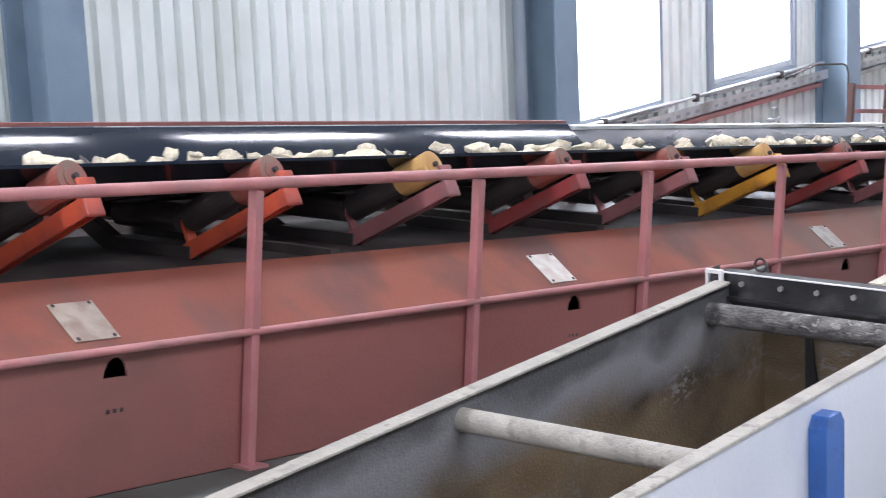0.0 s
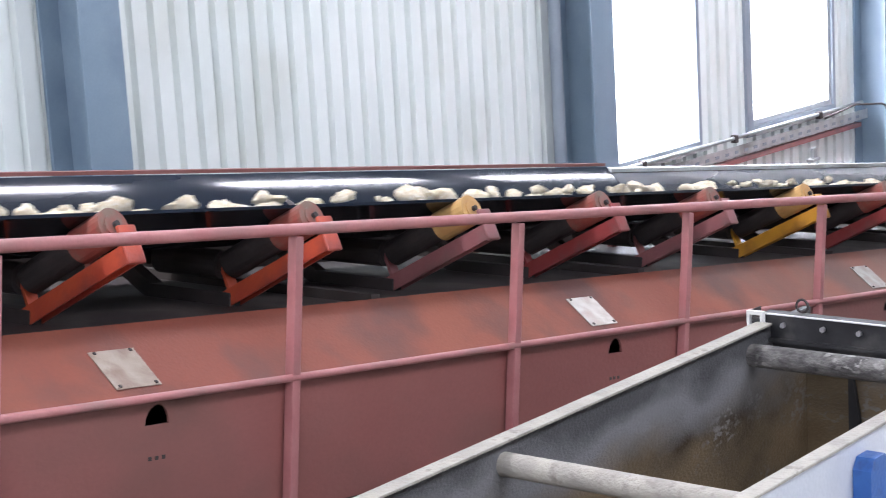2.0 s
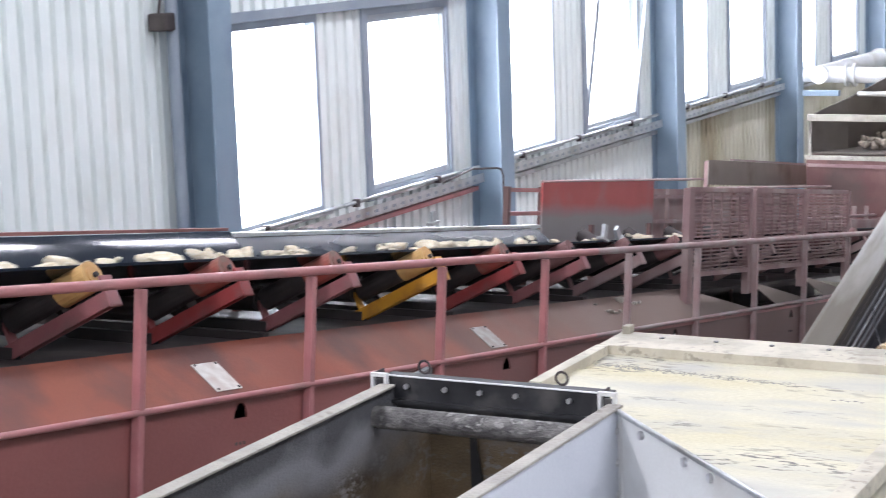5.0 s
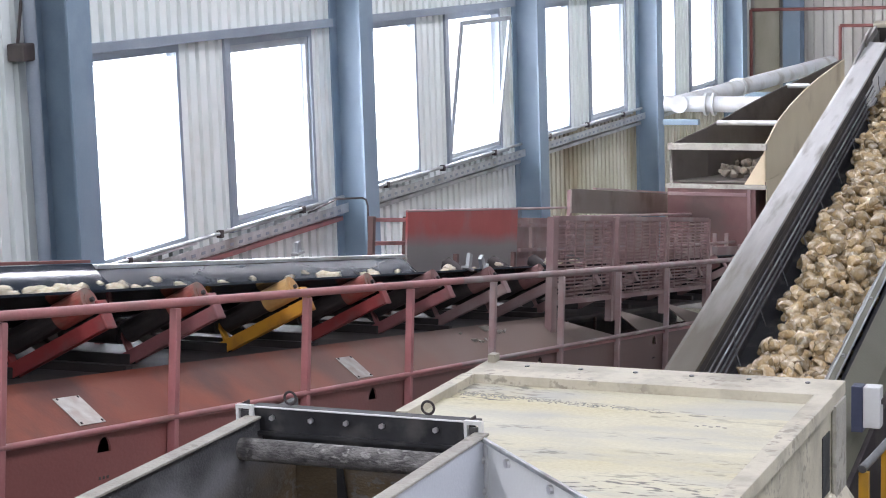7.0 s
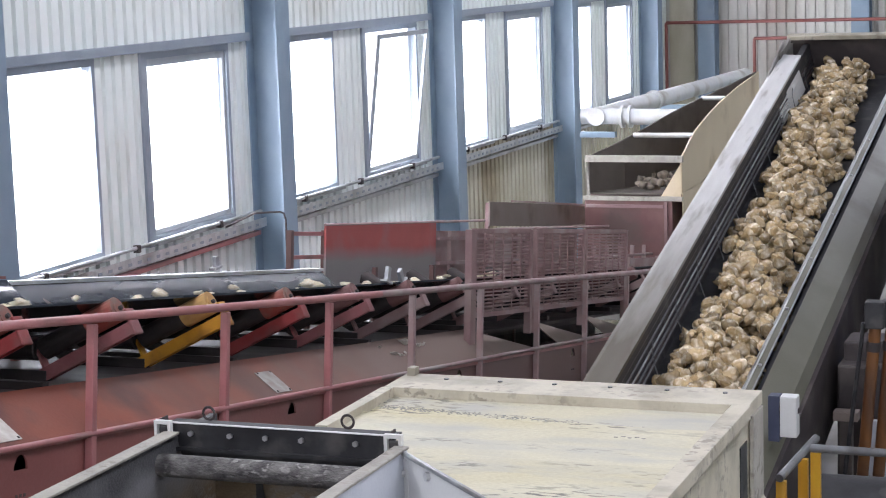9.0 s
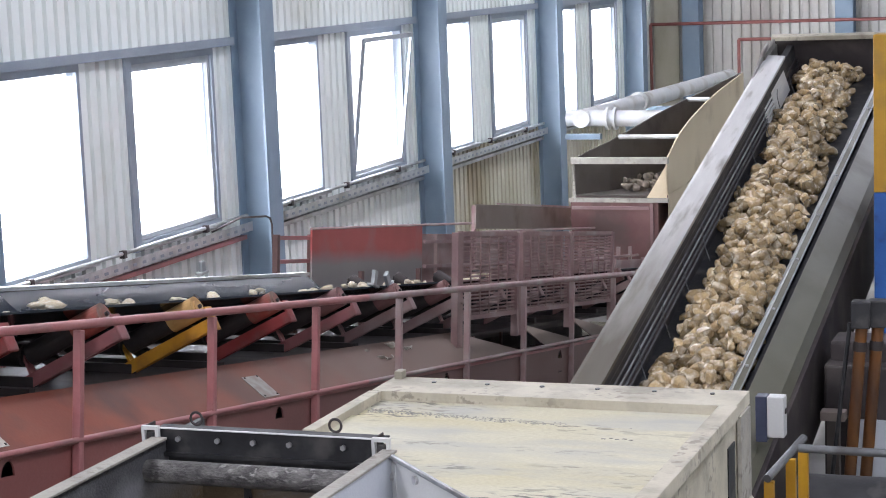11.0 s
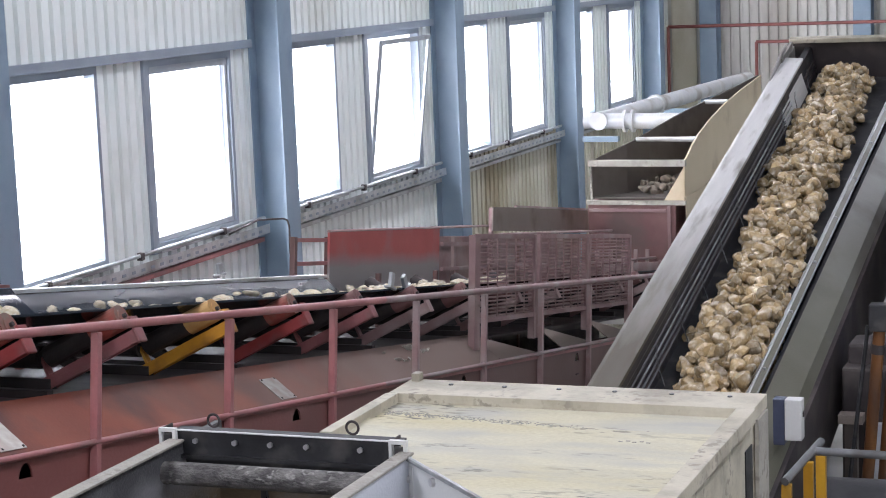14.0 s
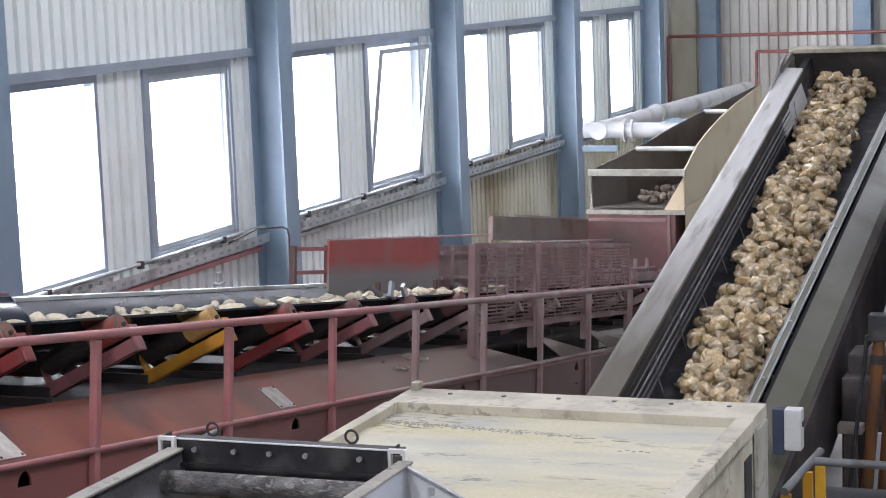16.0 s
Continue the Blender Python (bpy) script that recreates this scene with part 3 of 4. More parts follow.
far_side = thing("side_guard", CONV, "dark steel side guard with a red lip along the belt", "guard")
part("guard_plate", bx(-1.70, -1.69, V0, 15.1, -0.10, 0.088), "dark", far_side)
part("lip", bx(-1.72, -1.65, V0, 10.3, 0.130, 0.148), "red", far_side)
part("pale_lip", bx(-1.70, -1.605, 10.31, 15.1, 0.092, 0.118), "pipe", far_side, "bare pale metal lip")
for k in range(12):
    part("stay", bx(-1.74, -1.70, 3.0 + 1.5 * k, 3.05 + 1.5 * k, -0.405, 0.10), "red", far_side)


# idlers
def idler(v, body, roller, group):
    d = thing("idler", CONV @ pose(0, v, 0), {"orange": "orange-red", "darkred": "dark red", "mauve": "dusty mauve", "yellow": "bright yellow", "dust": "dust-covered"}[body] + " troughing idler bracket with rollers under the belt", "idler", group)
    ang = math.degrees(math.atan2(0.31, 0.60))
    arm = bmesh.new()
    m = pose(-0.80, 0, -0.36, 0, -ang, 0)
    box(arm, 0.0, 0.675, -0.035, 0.035, 0.0, 0.010, m=m)
    box(arm, 0.0, 0.675, -0.035, -0.025, -0.065, 0.0, m=m)
    box(arm, 0.0, 0.675, 0.025, 0.035, -0.065, 0.0, m=m)
    part("near_arm", arm, body, d)
    arm = bmesh.new()
    m = pose(-1.24, 0, -0.36, 0, ang + 180, 0)
    box(arm, 0.0, 0.62, -0.035, 0.035, -0.010, 0.0, m=m)
    box(arm, 0.0, 0.62, -0.035, -0.025, 0.0, 0.065, m=m)
    # Far arm and crossbeam are dark in place of the belt's shade.
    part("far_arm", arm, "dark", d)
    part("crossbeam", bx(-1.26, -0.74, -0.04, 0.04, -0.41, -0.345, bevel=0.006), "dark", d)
    m = pose(-0.80, 0, -0.36, 0, -ang, 0)
    end = bmesh.new()
    box(end, 0.665, 0.685, -0.045, 0.045, -0.075, 0.085, bevel=0.009, m=m)
    part("end_tab", end, body, d)
    tab = bmesh.new()
    box(tab, 0.04, 0.055, -0.03, 0.03, 0.0, 0.14, m=m)
    part("inner_tab", tab, body, d)
    for name, a, b, mt in (("near_roller", (-0.775, 0, -0.222), (-0.305, 0, 0.018), roller), ("centre_roller", (-1.22, 0, -0.228), (-0.82, 0, -0.228), "roller"), ("far_roller", (-1.265, 0, -0.205), (-1.66, 0, 0.02), "roller")):
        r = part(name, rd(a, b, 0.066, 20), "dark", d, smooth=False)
        a, b = Vector(a), Vector(b)
        u = (b - a).normalized()
        if name == "near_roller":
            part("sleeve", rd(b - u * 0.20, b + u * 0.004, 0.074, 20), mt, r, "painted roller end")
        part("shaft", rd(a - u * 0.03, b + u * 0.03, 0.013, 8), "dark", r)
        part("end_cap", rd(b + u * 0.001, b + u * 0.012, 0.045, 16), mt if name == "near_roller" else "dark", r)
    return d


KINDS = {0: ("orange", "roller"), 1: ("orange", "roller"), 2: ("mauve", "roller_yellow"), 3: ("darkred", "roller"), 4: ("mauve", "roller"), 5: ("yellow", "roller_yellow"), 6: ("darkred", "roller"), 7: ("mauve", "dust_red")}
made = {}
for k in range(-6, 17):
    kind = KINDS.get(k, ("orange", "roller") if k < 0 else ("dust", "dust_red"))
    v = 4.88 + 1.125 * k
    if kind in made:
        copy_thing(made[kind], CONV @ pose(0, v, 0))
    else:
        made[kind] = idler(v, *kind, "idlers under the belt")

# far side guard rail with the red panel
guard = thing("guard_fence", CONV, "red steel guard fence with a dusty panel beyond the belt", "guard")
for y in (15.26, 16.0, 18.78, 19.95, 21.5):
    part("fence_post", bx(-2.03, -1.98, y - 0.03, y + 0.03, -1.1, 0.44, bevel=0.004), "red", guard)
part("panel", ps([(15.92, -0.08), (18.74, -0.08), (18.74, 0.525), (15.92, 0.48)], "x", -1.975, -1.955), "panel_red", guard, "red panel with grey dust on its lower half")
part("panel_edge", rd((-1.965, 15.92, 0.49), (-1.965, 20.35, 0.56), 0.014, 8), "rail_dusty", guard)
for lz in (0.41, 0.20, 0.03):
    part("fence_bar", bx(-2.02, -1.985, 15.29, 15.97, lz - 0.018, lz + 0.018), "rail", guard)
for lz in (0.36, 0.10):
    part("fence_bar", bx(-1.975, -1.94, 18.81, 22.5, lz - 0.018, lz + 0.018), "rail_dusty", guard)
part("back_panel", bx(-2.06, -2.035, 18.75, 24.2, -0.30, 0.44, bevel=0.003), "dust", guard, "dusty pink back panel")
for y in (19.3, 20.6, 21.9):
    part("panel_rib", bx(-2.034, -1.995, y, y + 0.05, -0.2, 0.44), "dust", guard)
part("upper_panel", bx(-1.92, -1.90, 20.29, 24.1, 0.50, 0.775, bevel=0.004), "brown", guard, "brown-grey upper panel")
part("upper_edge", bx(-1.93, -1.89, 21.1, 24.1, 0.778, 0.80), "rail_dusty", guard)
part("fence_post", bx(-1.96, -1.922, 20.3, 20.36, -1.1, 0.76), "dust", guard)
part("fence_bar", rd((-1.3, 18.75, 0.47), (-1.3, 24, 0.53), 0.014), "rail_dusty", guard)
part("fence_bar", rd((-0.75, 19.9, 0.16), (-0.75, 24, 0.20), 0.016), "dust", guard)
for k in range(5):
    part("short_post", bx(-0.77, -0.73, 20.5 + 0.55 * k, 20.54 + 0.55 * k, 0.0, 0.30), "dust", guard)

# mesh guards over the tail of the belt
wire_me = mesh_of(rd((0, 0, 0), (0, 1.48, 0), 0.008, 6), "wire", "dust")
upright_me = mesh_of(rd((0, 0, -0.24), (0, 0, 0.47), 0.006, 6), "upright_wire", "dust")
for i, y in enumerate((14.96, 16.64, 18.25)):
    cage = thing("mesh_guard", CONV @ pose(-0.2, y, 0), "dusty mauve wire mesh guard in an angle frame", "guard", "mesh guards over the belt tail")
    for a, wide in ((0.0, 0.13 if i == 0 else 0.06), (1.52, 0.06)):
        part("frame_post", bx(-0.03, 0.03, a + 0.06 - wide, a + 0.06, -0.54 if i == 0 and not a else -0.46, 0.48, bevel=0.004), "dust", cage)
    for z in (-0.24, 0.47):
        part("frame_bar", bx(-0.025, 0.025, 0.06, 1.52, z - 0.02, z + 0.02), "dust", cage)
    for j in range(22):
        piece("wire", wire_me, cage, pose(0, 0.05, -0.21 + 0.0315 * j))
    for j in range(5):
        piece("upright_wire", upright_me, cage, pose(0.012, 0.30 + 0.245 * j, 0))

boards = thing("skirt_boards", CONV, "dusty low skirt board along the loading end of the belt", "boards")
part("near_board", bx(-0.47, -0.455, 16.6, 23.0, 0.045, 0.16, bevel=0.003), "dust", boards)
for k in range(5):
    part("board_stay", bx(-0.45, -0.41, 16.9 + 1.3 * k, 16.94 + 1.3 * k, 0.05, 0.18), "dust", boards)

# small brackets and bits of waste along the belt's tail
for x, v, lz, tilt, h in ((-1.66, 13.2, 0.155, 12, 0.10), (-0.39, 13.58, 0.07, -14, 0.13), (-0.39, 13.9, 0.07, 35, 0.12)):
    br = thing("scraper_bracket", CONV @ pose(x, v, lz - 0.01, tilt, 0, 0), "grey bent steel bracket at the belt edge", "bracket", "brackets at the belt edge")
    part("upright", bx(-0.015, 0.015, -0.03, 0.03, 0.0, h, bevel=0.005), "galv", br)
    part("foot", bx(-0.03, 0.03, -0.07, 0.05, 0.0, 0.02, bevel=0.004), "galv", br)

# steel legs under the conveyor
for y in (2.0, 8.0, 14.0, 20.0):
    z = -0.56 - 0.145 * y - 1.2
    trestle = thing("trestle", pose(-6.2, y, 0), "dark steel trestle carrying the conveyor", "support", "conveyor trestles")
    for x in (-0.8, 0.8):
        part("leg", bx(x - 0.08, x + 0.08, -0.08, 0.08, FLOOR_Z, z), "dark", trestle)
    part("beam", bx(-0.9, 2.1, -0.08, 0.08, z - 0.16, z), "dark", trestle)
    part("leg", bx(1.9, 2.06, -0.08, 0.08, FLOOR_Z, z - 0.16), "dark", trestle)


# ---- receiving chute at the belt's tail ----
chute = thing("loading_chute", pose(-6.18, 23.0, 0), "sand-coloured steel chute with curved sides above the belt", "chute")


def chute_side(stations, t):
    """A curved plate through stations (x, y, low, high), t thick."""
    bm = bmesh.new()
    rows = [[bm.verts.new((x + d, y, z)) for d, z in ((0, lo), (t, lo), (t, hi), (0, hi))] for x, y, lo, hi in stations]
    for a, b in zip(rows, rows[1:]):
        for i in range(4):
            bm.faces.new((a[i], a[(i + 1) % 4], b[(i + 1) % 4], b[i]))
    bm.faces.new(rows[0])
    bm.faces.new(rows[-1])
    return bm


NEAR = [(0.58, 0.0, -2.95, -2.5), (0.58, 0.2, -2.95, -2.44), (0.58, 0.45, -2.95, -2.34), (0.58, 0.8, -2.95, -2.24), (0.58, 1.4, -3.3, -2.12), (0.58, 2.2, -3.4, -2.0), (0.58, 3.2, -3.4, -1.89), (0.58, 4.8, -3.4, -1.76)]
FAR = [(-0.60, 0.0, -2.95, -2.5), (-0.46, 0.2, -2.95, -2.42), (-0.27, 0.45, -2.95, -2.33), (-0.10, 0.9, -2.95, -2.22), (0.08, 1.6, -2.85, -2.08), (0.25, 2.4, -2.75, -1.97), (0.42, 3.4, -2.55, -1.87), (0.55, 4.8, -2.4, -1.76)]
part("side_plate", chute_side(NEAR, 0.02), "tan", chute)
part("side_plate", chute_side(FAR, 0.02), "liner", chute, "dark brown-grey side plate")
part("floor_plate", ps(strip([(0.0, -2.97), (0.9, -2.97), (1.6, -2.87), (2.6, -2.75), (4.8, -2.40)], 0.02), "x", -0.58, 0.60), "liner", chute)
part("front_bar", bx(-0.62, 0.62, -0.06, 0.02, -2.56, -2.48, bevel=0.006), "rim", chute)
for y, z, x in ((0.66, -2.29, -0.18), (2.55, -1.97, 0.27)):
    part("brace", rd((x, y, z), (0.59, y, z), 0.032), "pipe", chute, smooth=True)
part("apron_box", bx(-0.62, 0.50, -0.10, 1.2, -4.3, -2.99, bevel=0.01), "dust_red", chute, "dusty red lower box")
part("box_edge", bx(0.40, 0.44, -0.125, -0.102, -4.3, -3.04), "dust", chute)
part("box_edge", bx(-0.60, 0.39, -0.125, -0.102, -3.12, -3.08), "dust", chute)
part("side_skin", bx(0.622, 0.63, -0.08, 4.8, -4.3, -2.93), "tan", chute)
for side in (-1, 1):
    part("corner_plate", ps([(side * 0.60, -2.57), (side * 0.60, -2.99), (side * (0.34 if side > 0 else 0.56), -2.99)], "y", -0.05, -0.035), "tan" if side > 0 else "rim", chute)
part("lip", bx(-0.63, 0.63, -0.13, -0.05, -3.03, -2.98), "rim", chute)

support = thing("chute_stand", pose(-6.18, 26.5, 0), "dark steel stand under the chute", "support")
for x in (-0.5, 0.5):
    part("leg", bx(x - 0.06, x + 0.06, -0.06, 0.06, FLOOR_Z, -2.42), "dark", support)

duct = thing("large_pipe", label="large pale grey pipe on brackets along the wall", category="pipe")
part("run", rd((-8.0, 27.6, -2.40), (-8.0, 38.5, -2.50), 0.135, 24), "pipe", duct, smooth=True)
part("elbow", rd((-8.25, 27.75, -2.40), (-6.5, 27.75, -2.42), 0.12, 24), "pipe", duct, smooth=True)
for x in (-7.62, -7.5):
    part("flange", rd((x - 0.02, 27.75, -2.41), (x + 0.02, 27.75, -2.41), 0.17, 24), "pipe", duct)
part("collar", rd((-8.0, 31.0, -2.43), (-8.0, 31.1, -2.43), 0.17, 24), "pipe", duct)
part("bracket", bx(-8.22, -7.68, 27.5, 27.62, -2.70, -2.62), "blue", duct, "blue steel bracket")
for y in (33.0, 37.5):
    part("bracket", bx(-8.4, -7.8, y, y + 0.12, -2.78, -2.66), "blue", duct)


# ---- open hopper in front ----
hop = thing("open_hopper", label="open-topped steel hopper, pale outside, stained inside", category="hopper")
HX0, HX1, HY0, HY1, HZ = -4.05, -2.93, 2.2, 7.2, -2.0
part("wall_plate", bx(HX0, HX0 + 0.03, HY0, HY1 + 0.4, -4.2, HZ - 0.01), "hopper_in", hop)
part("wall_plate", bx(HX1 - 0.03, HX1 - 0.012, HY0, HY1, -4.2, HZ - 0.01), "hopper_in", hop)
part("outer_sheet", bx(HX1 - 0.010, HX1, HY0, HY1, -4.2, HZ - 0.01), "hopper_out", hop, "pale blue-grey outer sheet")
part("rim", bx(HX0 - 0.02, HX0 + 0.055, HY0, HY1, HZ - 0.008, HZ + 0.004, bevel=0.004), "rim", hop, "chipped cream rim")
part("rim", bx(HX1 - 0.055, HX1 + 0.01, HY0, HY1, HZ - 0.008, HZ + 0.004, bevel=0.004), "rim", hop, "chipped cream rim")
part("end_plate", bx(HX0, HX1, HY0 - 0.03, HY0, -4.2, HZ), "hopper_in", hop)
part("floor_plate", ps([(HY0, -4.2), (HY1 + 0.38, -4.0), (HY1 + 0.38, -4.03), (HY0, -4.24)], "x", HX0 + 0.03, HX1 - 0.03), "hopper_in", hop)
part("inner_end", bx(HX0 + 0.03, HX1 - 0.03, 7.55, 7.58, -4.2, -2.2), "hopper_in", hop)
part("wedge_rib", ps([(0.0, 0.0), (0.018, 0.0), (0.125, -0.72), (0.0, -0.72)], "y", 0, 0.02), "black", hop).matrix_local = pose(-3.80, 7.52, -2.26)
part("outer_flange", bx(HX1 - 0.03, HX1, 7.2, 7.58, -3.6, -2.07), "white", hop)
tube = part("cross_tube", rd((HX0 + 0.03, 5.26, -2.09), (HX1 - 0.03, 5.26, -2.09), 0.045, 20), "rim", hop, "pale cross tube", smooth=True)
part("lower_beam", rd((HX0 + 0.02, 7.06, -2.11), (HX1 - 0.03, 7.06, -2.11), 0.05, 20), "grime", hop, "round beam with flaking grime", smooth=True)
legs = [(HX0 + 0.1, 2.5), (HX1 - 0.15, 2.5), (HX0 + 0.1, 6.9), (HX1 - 0.15, 6.9)]
for x, y in legs:
    part("leg", bx(x - 0.06, x + 0.06, y - 0.06, y + 0.06, FLOOR_Z, -4.2), "dark", hop)
b = part("blue_bracket", ps([(-0.07, -0.5), (0.07, -0.5), (0.07, 0.0), (0.04, 0.04), (-0.04, 0.04), (-0.07, 0.0)], "x", 0.0, 0.07), "bluebox", hop, "bright blue clamp block")
b.matrix_local = pose(HX1 + 0.003, 5.885, -2.105)
bolt_me = mesh_of(rd((0, 0, 0), (0.012, 0, 0), 0.014, 6), "bolt", "steel")
bolt_y = mesh_of(rd((0, 0, 0), (0, -0.014, 0), 0.013, 6), "bolt", "steel")

# black clamping bar with eye bolts over the hopper's end
bar = thing("clamping_bar", pose(-3.53, 7.25, -2.018), "black angle-iron bar with bolts and lifting eyes", "bar")
part("angle", ps(strip([(0.06, 0.052), (-0.02, 0.052), (-0.02, -0.05)], 0.008), "x", -0.535, 0.535), "black", bar)
part("white_edge", bx(-0.52, 0.515, -0.031, -0.018, 0.052, 0.058, bevel=0.002), "white", bar)
part("rubber_flap", bx(-0.53, 0.53, 0.0, 0.012, -0.16, -0.04), "black", bar)
part("lower_lip", bx(-0.53, 0.53, -0.045, -0.021, -0.066, -0.050), "black", bar)
for x in (-0.545, 0.54):
    rimmed = bmesh.new()
    for q in ((-0.040, 0.040, 0.052, 0.068), (-0.040, 0.040, -0.082, -0.066), (-0.040, -0.026, -0.066, 0.052), (0.026, 0.040, -0.066, 0.052)):
        box(rimmed, x + q[0], x + q[1], -0.060, -0.036, q[2], q[3])
    part("end_frame", rimmed, "white", bar, "white end frame")
    part("end_block", bx(x - 0.018, x + 0.018, -0.056, -0.036, -0.035, 0.040, bevel=0.004), "black", bar)
    part("end_web", bx(x - 0.034, x - 0.028, -0.035, 0.05, -0.078, 0.066), "dark", bar)
for x in (-0.42, -0.23, -0.06, 0.11, 0.36):
    piece("bolt", bolt_y, bar, pose(x, -0.029, 0.012))
for x in (-0.36, 0.30):
    e = part("eye_bolt", ring(bmesh.new(), (x, 0.03, 0.09), 0.028, 0.006, "y"), "dark", bar, smooth=True)

# cream cover of the second box
cover = thing("machine_cover", label="weathered cream steel cover with a bolted rim", category="cover")
CZ = -2.0
for i in range(8):
    a, b = 5.95 + i * 0.3125, 5.95 + (i + 1) * 0.3125 - 0.0005

    def left(y):
        if y >= 7.45:
            return -3.40
        if y >= 7.2:
            return -2.95 - 0.45 * (y - 7.2) / 0.25
        return -1.73 - 1.22 * (y - 5.95) / 1.25
    b = min(b, 8.42)
    pts = [(left(a) if a > 5.96 else -1.74, a), (-1.74, a), (-1.74, b), (left(b), b)]
    for q in (7.2, 7.45):
        if a < q < b:
            pts.append((left(q), q))
    bm = ps(pts, "z", CZ - 0.07, CZ - 0.036)
    for vert in bm.verts:
        if vert.co.z > CZ - 0.05:
            vert.co.z += 0.016 * (vert.co.y - a) / 0.3125 * (1 if i % 2 else 0.25)
    part("cover_board", bm, "cream", cover)
part("rim", bx(-3.44, -1.70, 8.19, 8.50, CZ - 0.05, CZ + 0.012, bevel=0.004), "cream_rim", cover)
part("rim", bx(-3.45, -3.39, 7.42, 8.188, CZ - 0.05, CZ + 0.012, bevel=0.004), "cream_rim", cover)
part("rim", bx(-1.775, -1.69, 5.7, 8.188, CZ - 0.05, CZ + 0.014, bevel=0.004), "cream_rim", cover)
fl = Vector((-1.73 + 2.95, 5.95 - 7.2, 0))
ang = math.degrees(math.atan2(fl.y, fl.x))
front = bmesh.new()
box(front, 0, fl.length, -0.012, 0.0, -1.6, -0.03)
f = part("front_plate", front, "white", cover, "white bolted front plate")
f.matrix_local = pose(-2.95, 7.2, CZ, 0, 0, ang)
edge = bmesh.new()
rod(edge, (0.02, -0.02, -0.012), (fl.length, -0.02, -0.012), 0.012, 8)
e = part("edge_rod", edge, "galv", cover)
e.matrix_local = pose(-2.95, 7.2, CZ, 0, 0, ang)
part("corner_strip", bx(0.0, 0.085, -0.017, -0.012, -1.5, -0.04, bevel=0.002), "white", f)
big_bolt = mesh_of(rd((0, 0, 0), (0, -0.016, 0), 0.019, 8), "bolt", "steel")
for z in (-0.10, -0.235, -0.37, -0.505):
    piece("bolt", big_bolt, f, pose(0.045, -0.017, z))
for x in (0.30, 0.72, 0.95, 1.3):
    piece("bolt", big_bolt, f, pose(x, -0.012, -0.055))
part("side_sheet", bx(-1.725, -1.715, 5.7, 8.45, -3.4, CZ - 0.05), "cream_rim", cover, "grimy side sheet")
part("side_sheet", bx(-3.42, -3.41, 7.6, 8.45, -3.4, CZ - 0.05), "white", cover)
part("back_sheet", bx(-3.42, -1.715, 8.45, 8.46, -3.4, CZ - 0.05), "dust", cover)
part("corner_strip", bx(-1.71, -1.69, 8.25, 8.47, -2.9, CZ - 0.05, bevel=0.004), "rim", cover)
part("dark_slot", bx(-1.7145, -1.709, 8.06, 8.2, -2.42, -2.15), "black", cover)
part("lower_fold", ps([(-1.70, -2.45), (-1.5, -2.75), (-1.5, -3.4), (-1.72, -3.4), (-1.72, -2.45)], "y", 6.5, 8.46), "cream_rim", cover)
for x in [-3.2 + 0.27 * i for i in range(6)]:
    piece("bolt", mesh_of(rd((0, 0, 0), (0, 0, 0.006), 0.012, 6), "bolt", "greyrail"), cover, pose(x, 8.40, CZ + 0.012))


def cover_top(y):
    i = int((y - 5.95) / 0.3125)
    return CZ - 0.036 + 0.016 * ((y - 5.95) / 0.3125 - i) * (1 if i % 2 else 0.25)


def fleck(bm, x, y, wide, deep):
    z = cover_top(y + deep / 2)
    box(bm, x, x + wide, y, y + deep, z - 0.004, z + 0.0012)


stain_rng = random.Random(21)
stain = bmesh.new()
for i in range(170):
    u = i / 170
    for j in range(9):
        if stain_rng.random() < (0.62 - 0.52 * u) * (1 - abs(j - 4) / 5):
            fleck(stain, -3.37 + 1.0 * u, 7.985 - 0.10 * u + 0.009 * (j - 4), stain_rng.uniform(0.004, 0.011), stain_rng.uniform(0.004, 0.009))
tagged(part("stain", stain, "faded", cover, "grey flaking stain along a joint"), kind="stuff")
marks = bmesh.new()
for i in range(7):
    fleck(marks, -2.19 + 0.017 * i, 7.835 + 0.006 * (i % 2), 0.010, 0.034 + 0.008 * (i % 3))
for i in range(5):
    fleck(marks, -2.17 + 0.03 * i, 7.66 + 0.012 * (i % 2), 0.018, 0.010)
tagged(part("faded_marking", marks, "faded", cover, "faded grey stencilled marks"), kind="stuff")
part("tab", bx(-3.42, -3.38, 8.44, 8.5, CZ, CZ + 0.05, bevel=0.004), "cream_rim", cover)
for x, y in ((-3.3, 8.2), (-1.8, 8.2), (-1.8, 6.3)):
    part("leg", bx(x - 0.06, x + 0.06, y - 0.06, y + 0.06, FLOOR_Z, -3.4), "dark", cover)

